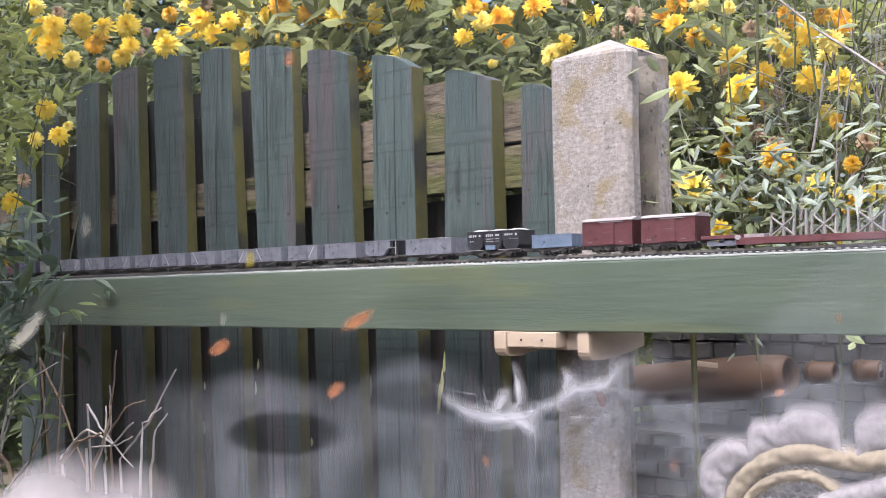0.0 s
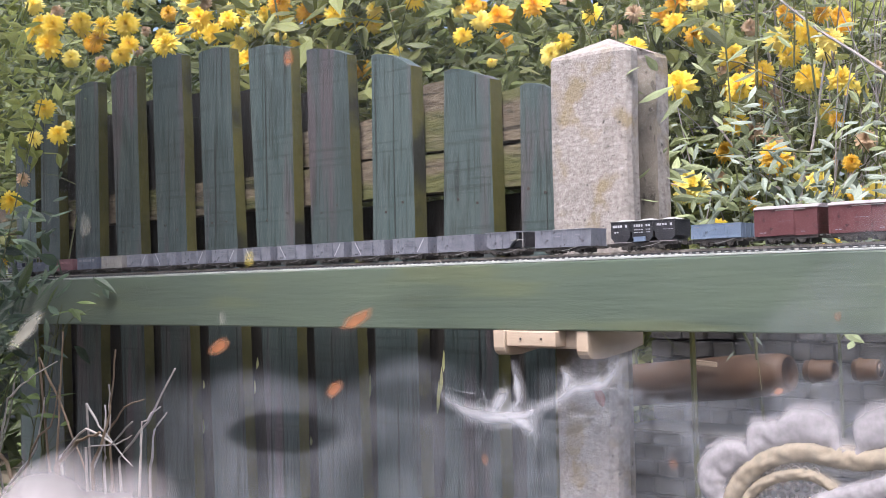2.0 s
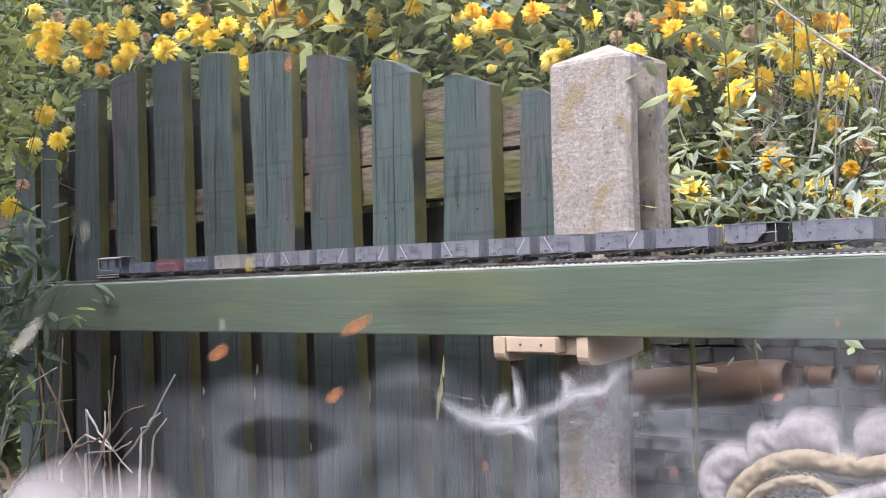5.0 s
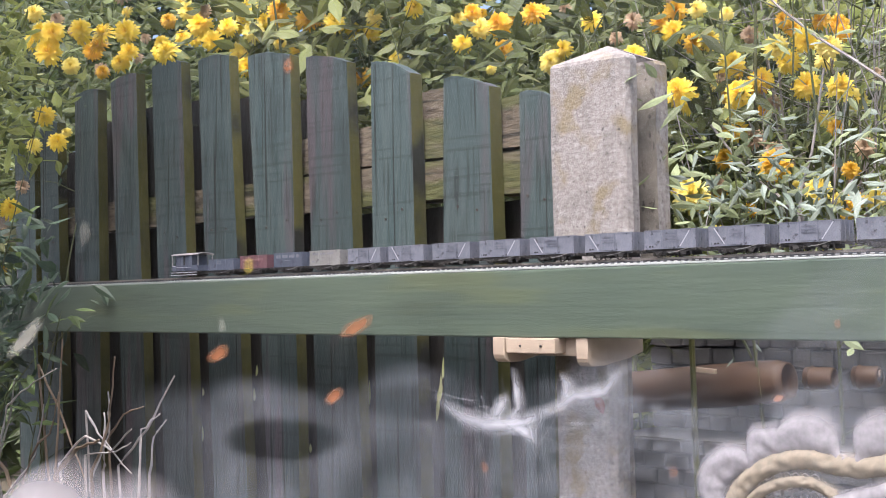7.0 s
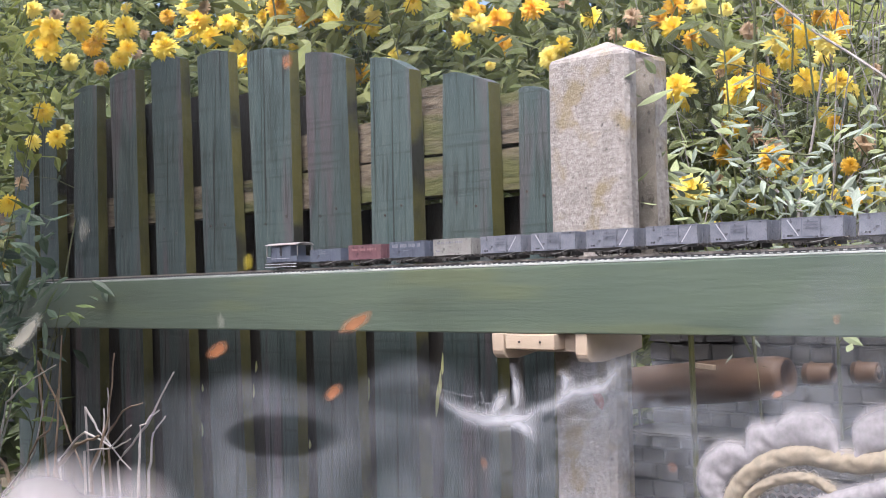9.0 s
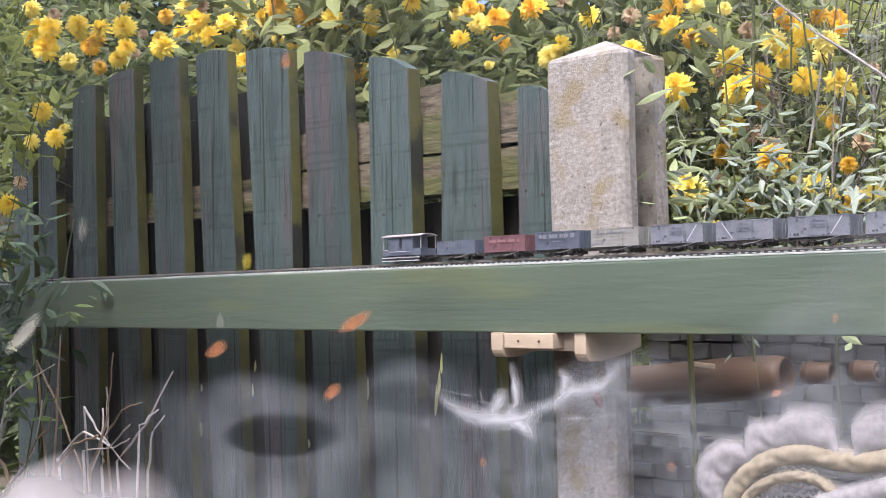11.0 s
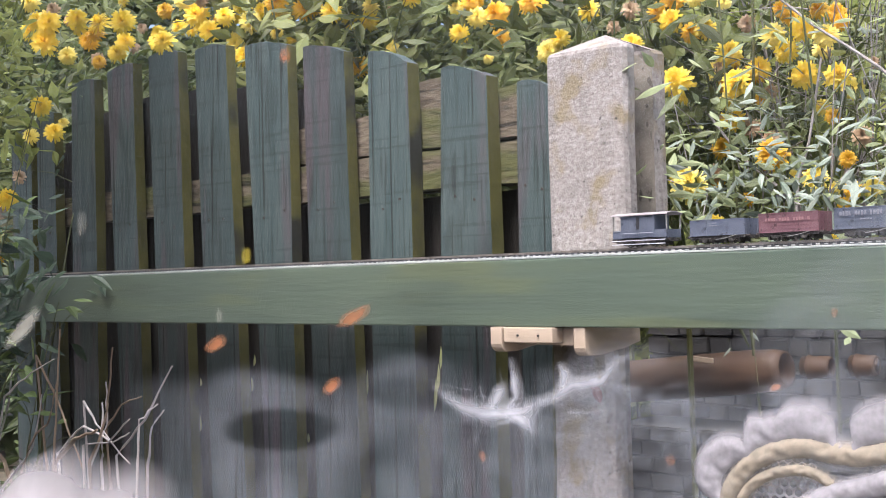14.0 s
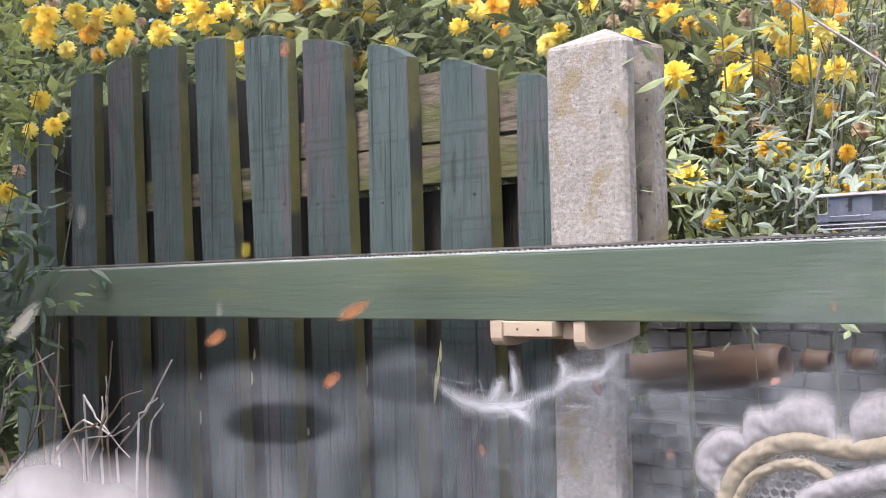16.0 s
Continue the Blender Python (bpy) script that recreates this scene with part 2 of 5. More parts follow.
    # Slats behind the gaps: the shade between the pickets is put into their colour.
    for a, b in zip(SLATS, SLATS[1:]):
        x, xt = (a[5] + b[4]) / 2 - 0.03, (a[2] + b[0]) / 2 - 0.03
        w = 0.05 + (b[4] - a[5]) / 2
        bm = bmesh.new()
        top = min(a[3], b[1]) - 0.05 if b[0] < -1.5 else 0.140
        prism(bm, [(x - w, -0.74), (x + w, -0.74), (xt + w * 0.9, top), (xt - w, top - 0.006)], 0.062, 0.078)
        part("back_slat", bm, M_GAPSHADE, f, "slat behind the gap, coloured dark for the shade there")


fence()


# ---- concrete post ----
def concrete_post():
    p = thing("concrete_post", (-0.841, 1.228, EYE), "weathered slotted concrete fence post with lichen", "post")
    w, d, c = 0.120, 0.095, 0.012
    # plan: a slot runs down both sides, the far flange stands a little proud
    ring = [(-w + 0.004, 0), (-c - 0.003, 0), (-0.004, 0.006), (0, 0.012), (0, 0.026), (-0.030, 0.031), (-0.030, 0.066), (-0.002, 0.071), (0, d), (-w, d), (-w, 0.068), (-w + 0.030, 0.064), (-w + 0.030, 0.031), (-w, 0.026), (-w, 0.005)]
    bm = bmesh.new()
    levels = [-EYE - 0.1] + [-0.78 + 0.03 * k for k in range(1, 36)] + [0.292]

    def spur(x, y, z):
        """Below the board the post is a plain narrower spur."""
        return (-w + (x + w) * 0.80, min(y, 0.036), z) if z < -0.03 else (x, y, z)

    def rough(x, y, z, k):
        return 0.0011 * noise.noise((x * 30, k + y * 30, z * 9)) + 0.0007 * noise.noise((x * 120, k + y * 120, z * 90))

    rows = [[bm.verts.new((x + rough(x, y, z, 0), y + rough(x, y, z, 5), z)) for x, y, z in (spur(*q, z) for q in ring)] for z in levels]
    n = len(ring)
    for a, b in zip(rows, rows[1:]):
        for k in range(n):
            bm.faces.new((a[k], a[(k + 1) % n], b[(k + 1) % n], b[k]))
    rim = [bm.verts.new((x * 0.965 - 0.002, 0.0017 + y * 0.965, 0.2965)) for x, y in ring]
    for k in range(n):
        bm.faces.new((rows[-1][k], rows[-1][(k + 1) % n], rim[(k + 1) % n], rim[k]))
    tip = bm.verts.new((-w / 2 + 0.003, d / 2, 0.3205))
    for k in range(n):
        bm.faces.new((rim[k], rim[(k + 1) % n], tip))
    # Slot faces use darker concrete: algae, plus recess shade put into the colour.
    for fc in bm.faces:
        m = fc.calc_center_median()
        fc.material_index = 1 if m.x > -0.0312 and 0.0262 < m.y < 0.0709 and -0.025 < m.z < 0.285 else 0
    part("shaft", bm, [M_CONC, M_SLOT], p)


concrete_post()


# ---- timber bracket that ties the board to the post ----
def bracket():
    b = thing("timber_bracket", (-0.92, D + 0.006, EYE - 0.0527), "pale new pine bracket clamped round the post under the board", "bracket")

    def cheek(x0, x1, y0, y1, h):
        bm = bmesh.new()
        r = 0.012
        prof = [(y0, 0), (y1, 0), (y1, -h * 0.62), (y1 - 0.03, -h * 0.8), (y0 + 0.03, -h)] + [(y0 + r - r * math.sin(a), -h + r - r * math.cos(a)) for a in (0.2, 0.6, 1.0, 1.4)]
        a = [bm.verts.new((x0, y, z)) for y, z in prof]
        c = [bm.verts.new((x1, y, z)) for y, z in prof]
        bm.faces.new(a), bm.faces.new(c[::-1])
        for i in range(len(a)):
            bm.faces.new((a[i], c[i], c[(i + 1) % len(a)], a[(i + 1) % len(a)]))
        bmesh.ops.bevel(bm, geom=[e for e in bm.edges if abs(e.verts[0].co.x - e.verts[1].co.x) < 1e-6], offset=0.001, segments=1, affect="EDGES")
        part("cheek", bm, M_PINE, b)

    cheek(-0.059, -0.0405, -0.014, 0.085, 0.031)
    cheek(0.062, 0.079, -0.004, 0.112, 0.034)
    bm = bmesh.new()
    box(bm, -0.039, 0.037, -0.012, 0.010, -0.019, -0.0005, 0.0012)
    blk = part("front_block", bm, M_PINE, b)
    for x in (-0.016, 0.016):
        bm = bmesh.new()
        tube(bm, [(x, -0.0135, -0.010), (x, -0.011, -0.010)], 0.0014, 8)
        part("screw", bm, M_DARK, blk, "small dark screw head")
    bm = bmesh.new()
    box(bm, -0.0395, 0.0645, 0.0105, 0.028, -0.0225, -0.0005, 0.002)
    part("cross_bearer", bm, M_PINE, b)


M_DARK = mat("dark_underframe", (0.035, 0.032, 0.032), (0.075, 0.065, 0.06), 90, 0.75)
bracket()

# ---- track ----
TRACK_Y, RAIL_Z = D + 0.030, EYE + 0.0388
TRAIN = []
M_SLEEPER = mat("black_plastic_sleeper", (0.02, 0.02, 0.022), (0.045, 0.045, 0.05), 90, 0.6)
M_STEEL = mat("nickel_rail", (0.20, 0.17, 0.15), (0.34, 0.30, 0.27), 60, 0.45, metal=0.6)


M_GREYBAL = mat("grey_ballast", (0.22, 0.22, 0.22), (0.40, 0.40, 0.40), 120, 0.9, bump=0.5, bscale=300)


def track():
    t = thing("model_track", (0, TRACK_Y, EYE), "model railway track with black plastic sleepers", "track", kind="structure")
    for y in (-0.00875, 0.00875):
        bm = bmesh.new()
        for w, z0, z1 in ((0.0012, 0.0361, 0.0367), (0.0004, 0.0367, 0.0380), (0.0007, 0.0380, 0.0388)):
            box(bm, -4.2, 0.5, y - w, y + w, z0, z1)
        part("rail", bm, M_STEEL, t, "dull nickel silver rail")
    bm = bmesh.new()
    box(bm, -4.2, 0.5, -0.0165, 0.0165, 0.0334, 0.0349, 0.0004)
    part("ballast_strip", bm, M_GREYBAL, t, "pale ballast between the sleepers")
    bm = bmesh.new()
    box(bm, -0.0017, 0.0017, -0.0185, 0.0185, 0.0335, 0.0360)
    me = mesh_of("sleeper", bm, M_SLEEPER)
    for k in range(290):
        s = new("sleeper", me)
        s.parent, s.location = t, (-2.25 + 0.009 * k, rnd.uniform(-0.0003, 0.0003), 0)
    bm = bmesh.new()
    for k in range(95):
        x = -2.259 - 0.009 * k
        box(bm, x - 0.0017, x + 0.0017, -0.0185, 0.0185, 0.0335, 0.0360)
    part("far_sleepers", bm, M_SLEEPER, t, kind="stuff")


track()

# ---- train ----
def wpaint(name, a, b, **k):
    return mat(name, a, b, 70, 0.6, bump=0.1, bscale=300, spots=tuple(0.45 * c for c in a), sscale=160, sthresh=0.66, objrand=0.08, **k)


M_GREY = wpaint("grey_wagon_paint", (0.122, 0.128, 0.156), (0.20, 0.206, 0.243))
M_GREYD = wpaint("dull_grey_paint", (0.10, 0.105, 0.13), (0.15, 0.155, 0.19))
M_GREYL = wpaint("dusty_grey_paint", (0.21, 0.20, 0.19), (0.28, 0.27, 0.26))
M_RED = wpaint("faded_red_paint", (0.122, 0.050, 0.062), (0.180, 0.095, 0.108))
M_BAUX = wpaint("bauxite_van_paint", (0.090, 0.026, 0.029), (0.130, 0.045, 0.049))
M_BLACK = wpaint("black_wagon_paint", (0.012, 0.012, 0.016), (0.03, 0.03, 0.036))
M_BLUE = wpaint("blue_grey_paint", (0.11, 0.15, 0.225), (0.16, 0.21, 0.29))
M_NAVY = wpaint("slate_blue_paint", (0.077, 0.091, 0.128), (0.124, 0.137, 0.18))
M_WHITE = mat("worn_white_lettering", (0.30, 0.30, 0.34), (0.55, 0.55, 0.58), 260, 0.6)
M_FAINT = mat("faint_worn_lettering", (0.15, 0.155, 0.19), (0.26, 0.26, 0.30), 300, 0.6)
M_ROOF = mat("dusty_roof", (0.24, 0.21, 0.215), (0.36, 0.32, 0.325), 60, 0.7)
M_COAL = mat("coal_load", (0.02, 0.02, 0.02), (0.10, 0.10, 0.10), 200, 0.7, bump=1.0, bscale=400)
M_ORE = mat("pale_mineral_load", (0.30, 0.30, 0.30), (0.45, 0.45, 0.44), 200, 0.8, bump=1.0, bscale=400)
M_WHEEL = mat("dark_wheel", (0.03, 0.027, 0.025), (0.07, 0.06, 0.05), 90, 0.5, metal=0.4)


def running_gear(w, length, axles, lever=True):
    """Frame, wheels, axleboxes, buffers and couplings under a wagon whose body starts at x=0.003."""
    x0, x1 = 0.003, 0.003 + length
    bm = bmesh.new()
    for y in (-0.0125, 0.0125):
        box(bm, x0, x1, y - 0.0009, y + 0.0009, 0.0086, 0.0129)
    for x in (x0, x1 - 0.0015):
        box(bm, x, x + 0.0015, -0.0155, 0.0155, 0.0086, 0.0129)
    part("underframe", bm, M_DARK, w, "dark grimy underframe")
    for ax in axles:
        bm = bmesh.new()
        tube(bm, [(0, -0.0125, 0), (0, 0.0125, 0)], 0.0008, 6)
        for y in (-0.0088, 0.0088):
            s = 1 if y > 0 else -1
            for k in range(8):
                a = k * math.tau / 8
                tube(bm, [(0, y, 0), (0.0055 * math.cos(a), y, 0.0055 * math.sin(a))], 0.0006, 4)
            ring = [(0.0052, y - 0.001), (0.0062, y - 0.001), (0.0062, y + 0.001), (0.0068, y - s * 0.0012), (0.0052, y + 0.001)]
            n = 18
            rows = [[bm.verts.new((r * math.cos(k * math.tau / n), yy, r * math.sin(k * math.tau / n))) for k in range(n)] for r, yy in (ring[0], ring[1], ring[2], ring[4])]
            for a, b in zip(rows, rows[1:] + rows[:1]):
                for k in range(n):
                    bm.faces.new((a[k], a[(k + 1) % n], b[(k + 1) % n], b[k]))
        ws = part("wheelset", bm, M_WHEEL, w, "dark spoked metal wheelset")
        ws.location = (ax, 0, 0.0062)
        for y in (-0.0138, 0.0138):
            bm = bmesh.new()
            prism(bm, [(ax - 0.0060, 0.0098), (ax + 0.0060, 0.0098), (ax + 0.0028, 0.0030), (ax - 0.0028, 0.0030)], y - 0.0005, y + 0.0005)
            box(bm, ax - 0.0024, ax + 0.0024, y - 0.0017, y + 0.0017, 0.0048, 0.0078)
            box(bm, ax - 0.0075, ax + 0.0075, y - 0.0012, y + 0.0012, 0.0082, 0.0092)
            part("axlebox", bm, M_DARK, w)
    for x, s in ((x0, -1), (x1, 1)):
        for y in (-0.0112, 0.0112):
            bm = bmesh.new()
            tube(bm, [(x, y, 0.0116), (x + s * 0.004, y, 0.0116), (x + s * 0.0041, y, 0.0116), (x + s * 0.0048, y, 0.0116)], (0.0014, 0.0011, 0.0024, 0.0024), 8)
            part("buffer", bm, M_DARK, w)
        bm = bmesh.new()
        box(bm, min(x, x + s * 0.0062), max(x, x + s * 0.0062), -0.0035, 0.0035, 0.0076, 0.0088)
        box(bm, x + s * 0.0055 - 0.0004, x + s * 0.0055 + 0.0004, -0.0035, 0.0035, 0.0076, 0.011)
        part("coupling", bm, M_DARK, w)
    bm = bmesh.new()
    c = (x0 + x1) / 2
    box(bm, c - 0.012, c + 0.012, -0.0148, -0.0140, 0.0060, 0.0068)
    for x in (c - 0.010, c + 0.010):
        box(bm, x - 0.0012, x + 0.0012, -0.0135, -0.0125, 0.0035, 0.0105)
    for ax in axles:
        for dx in (-0.0098, 0.0076):
            box(bm, ax + dx, ax + dx + 0.0022, -0.0118, 0.0118, 0.0030, 0.0105)
    box(bm, axles[0] + 0.011, axles[1] - 0.011, -0.0075, 0.0075, 0.0062, 0.0118)
    prism(bm, [(c - 0.006, 0.0100), (c + 0.006, 0.0100), (c + 0.0012, 0.0040), (c - 0.0012, 0.0040)], -0.0136, -0.0130)
    part("brake_gear", bm, M_DARK, w)
    if lever:
        bm = bmesh.new()
        tube(bm, [(c - 0.002, -0.0152, 0.0066), (c + 0.012, -0.0158, 0.0085), (c + 0.026, -0.0158, 0.0128)], 0.0006, 5)
        part("brake_lever", bm, M_LEVER, w, "worn pale brake lever")


M_LEVER = mat("worn_lever", (0.14, 0.13, 0.125), (0.24, 0.23, 0.22), 80, 0.6)


def open_body(w, length, z0, z1, paint, ribs=(), planks=0, load=None, width=0.031, hump=0.002):
    x0, x1, h, t = 0.003, 0.003 + length, width / 2, 0.0009
    bm = bmesh.new()
    box(bm, x0, x1, -h, -h + t, z0, z1)
    box(bm, x0, x1, h - t, h, z0, z1)
    box(bm, x0, x0 + t, -h + t, h - t, z0, z1)
    box(bm, x1 - t, x1, -h + t, h - t, z0, z1)
    box(bm, x0 + t, x1 - t, -h + t, h - t, z0, z0 + t)
    for y in (-h - 0.0005, h - 0.0005):
        box(bm, x0 - 0.0004, x1 + 0.0004, y, y + 0.001, z1 - 0.0012, z1 + 0.0003)
        box(bm, x0 - 0.0004, x1 + 0.0004, y, y + 0.001, z0 - 0.0002, z0 + 0.001)
        for x in ribs:
            box(bm, x - 0.0006, x + 0.0006, y, y + 0.001, z0 + 0.001, z1 - 0.0012)
        for k in range(1, planks):
            z = z0 + 0.001 + (z1 - z0 - 0.002) * k / planks
            box(bm, x0, x1, y + (0.0002 if y < 0 else 0), y + (0.001 if y < 0 else 0.0008), z - 0.0015, z - 0.0003)
    for x in (x0 - 0.0005, x1 - 0.0005):
        for yy in (-h + 0.003, -0.005, 0.005, h - 0.003):
            box(bm, x, x + 0.001, yy - 0.0006, yy + 0.0006, z0, z1)
    body = part("body", bm, paint, w)
    if load:
        bm = bmesh.new()
        bmesh.ops.create_grid(bm, x_segments=28, y_segments=12, size=1)
        for v in bm.verts:
            u, q = v.co.x, v.co.y
            v.co = ((x0 + x1) / 2 + u * (length / 2 - 0.0012), q * (h - 0.0012), z1 - 0.0012 + hump * (1 - u ** 4) * (1 - q * q) + 0.0009 * noise.noise((u * 9, q * 6, off_seed[0])))
        part("load", bm, load, w, "heaped load of loose mineral")
    return body


off_seed = [1.0]


def bars(parent, rows, y=-0.0165, material=None):
    """Lettering too small to read, as plain bars: x0, x1, z0, z1."""
    bm = bmesh.new()
    for x0, x1, z0, z1 in rows:
        n = max(1, round((x1 - x0) / 0.0036))
        for k in range(n):
            a, b = x0 + (x1 - x0) * k / n, (x1 - x0) / n
            if k % 5 != 4 or n < 5:
                dz = (z1 - z0) * rnd.uniform(0, 0.18)
                box(bm, a, a + b * rnd.uniform(0.6, 0.85), y, y + 0.0002, z0 + dz, z1 - dz * 0.5)
    part("lettering", bm, material or M_FAINT, parent, "small pale lettering")


SCALED = set()


def register(w, off, sx=0.90, sz=0.72):
    """Couples a wagon into the train; its body is trimmed to the true model length and height."""
    TRAIN.append((w, off))
    for ob in w.children_recursive:
        wheel = ob.name.startswith("wheelset")
        ob.location = (sx * ob.location.x, ob.location.y, 0.86 * ob.location.z if wheel else sz * ob.location.z)
        if ob.data.name not in SCALED:
            SCALED.add(ob.data.name)
            ob.data.transform(Matrix.Diagonal((0.86, 1, 0.86, 1) if wheel else (sx, 1, sz, 1)))


def wagon_thing(label, name="mineral_wagon"):
    return thing(name, (0, TRACK_Y, RAIL_Z), label, "goods wagon", "goods train")


def mineral(paint, stripe, label):
    """Steel mineral wagon: a side door with pressed bars and a white stripe to one end."""
    w = wagon_thing(label)
    b = open_body(w, 0.0745, 0.0130, 0.0425, paint, (0.0275, 0.0525), load=M_COAL, hump=0.0)
    bm = bmesh.new()
    box(bm, 0.0288, 0.0512, -0.0163, -0.0155, 0.0150, 0.0405, 0.0002)
    d = part("side_door", bm, paint, b, "side door with pressed bars")
    bm = bmesh.new()
    for z in (0.026, 0.0305, 0.035):
        box(bm, 0.031, 0.049, -0.0169, -0.0161, z, z + 0.0013)
    for x in (0.0285, 0.0505):
        box(bm, x, x + 0.0009, -0.0167, -0.0159, 0.0152, 0.041)
    part("door_bar", bm, M_GREYD, d, "dark pressed door bars")
    bm = bmesh.new()
    xa, xb = ((0.0095, 0.0235) if stripe < 0 else (0.070, 0.056))
    prism(bm, [(xa, 0.0405), (xa + (0.0016 if stripe < 0 else -0.0016), 0.0405), (xb + (0.0016 if stripe < 0 else -0.0016), 0.016), (xb, 0.016)], -0.0158, -0.0156)
    part("stripe", bm, M_WHITE, b, "white diagonal stripe")
    bars(b, [(0.010, 0.018, 0.0155, 0.0185)], -0.01585, M_BLACK)
    running_gear(w, 0.0745, (0.0225, 0.0585))
    return w


def wood_wagon(paint, label, letters, z1=0.041, planks=5, lettercol=None, load=None):
    w = wagon_thing(label, "open_wagon")
    b = open_body(w, 0.0745, 0.0130, z1, paint, (0.026, 0.054), planks, load)
    if letters:
        bars(b, letters, -0.0167, lettercol)
    running_gear(w, 0.0745, (0.0225, 0.0585))
    return w


def brake_van():
    w = wagon_thing("grey goods brake van with open end verandas and pale roof", "brake_van")
    bm = bmesh.new()
    box(bm, 0.012, 0.060, -0.0145, 0.0145, 0.0145, 0.0475, 0.0003)
    for x in (0.012, 0.0245, 0.0365, 0.0485, 0.0595):
        box(bm, x, x + 0.0008, -0.015, 0.015, 0.0145, 0.0475)
    b = part("cabin", bm, M_NAVY, w, "slate grey cabin")
    bm = bmesh.new()
    box(bm, 0.0345, 0.0385, -0.0153, -0.0143, 0.027, 0.0455)
    part("window", bm, M_BLACK, b, "dark narrow lookout")
    bm = bmesh.new()
    for z in (0.0215,):
        tube(bm, [(0.015, -0.0162, z), (0.058, -0.0162, z)], 0.0005, 5)
    tube(bm, [(0.002, -0.0155, 0.025), (0.011, -0.0155, 0.025)], 0.0005, 5)
    part("handrail", bm, M_WHITE, w, "white handrail")
    for x0, x1 in ((0.0, 0.0115), (0.0605, 0.077)):
        bm = bmesh.new()
        for y in (-0.0148, 0.0138):
            box(bm, x0, x1, y, y + 0.001, 0.0145, 0.026)
        xe = x0 if x0 < 0.01 else x1 - 0.001
        box(bm, xe, xe + 0.001, -0.0138, 0.0138, 0.0145, 0.026)
        box(bm, x0, x1, -0.0138, 0.0138, 0.0135, 0.0145)
        part("veranda", bm, M_NAVY, w)
        for y in (-0.0142, 0.0142):
            bm = bmesh.new()
            box(bm, xe, xe + 0.0013, y - 0.0007, y + 0.0007, 0.026, 0.048)
            part("veranda_post", bm, M_GREYL, w)
    bm = bmesh.new()
    prof = [(-0.0168, 0.0478), (-0.012, 0.0502), (-0.005, 0.0517), (0.005, 0.0517), (0.012, 0.0502), (0.0168, 0.0478)]
    vs = [[bm.verts.new((x, y, z + dz)) for y, z in prof] for x in (-0.0015, 0.0785) for dz in (0, 0.0011)]
    for i in range(5):
        bm.faces.new((vs[0][i], vs[0][i + 1], vs[2][i + 1], vs[2][i]))
        bm.faces.new((vs[1][i], vs[1][i + 1], vs[3][i + 1], vs[3][i]))
        bm.faces.new((vs[0][i], vs[0][i + 1], vs[1][i + 1], vs[1][i]))
        bm.faces.new((vs[2][i], vs[2][i + 1], vs[3][i + 1], vs[3][i]))
    for i in (0, 5):
        bm.faces.new((vs[0][i], vs[1][i], vs[3][i], vs[2][i]))
    part("roof", bm, M_ROOF, w, "pale dusty curved roof")
    for z in (0.0098, 0.0042):
        bm = bmesh.new()
        box(bm, 0.001, 0.076, -0.0185, -0.0160, z, z + 0.0014)
        part("step_board", bm, M_WHITE, w, "pale running board")
    for x in (0.008, 0.03, 0.047, 0.069):
        bm = bmesh.new()
        box(bm, x, x + 0.001, -0.0165, -0.0155, 0.0042, 0.013)
        part("step_hanger", bm, M_DARK, w)
    running_gear(w, 0.071, (0.022, 0.058), False)
    return w


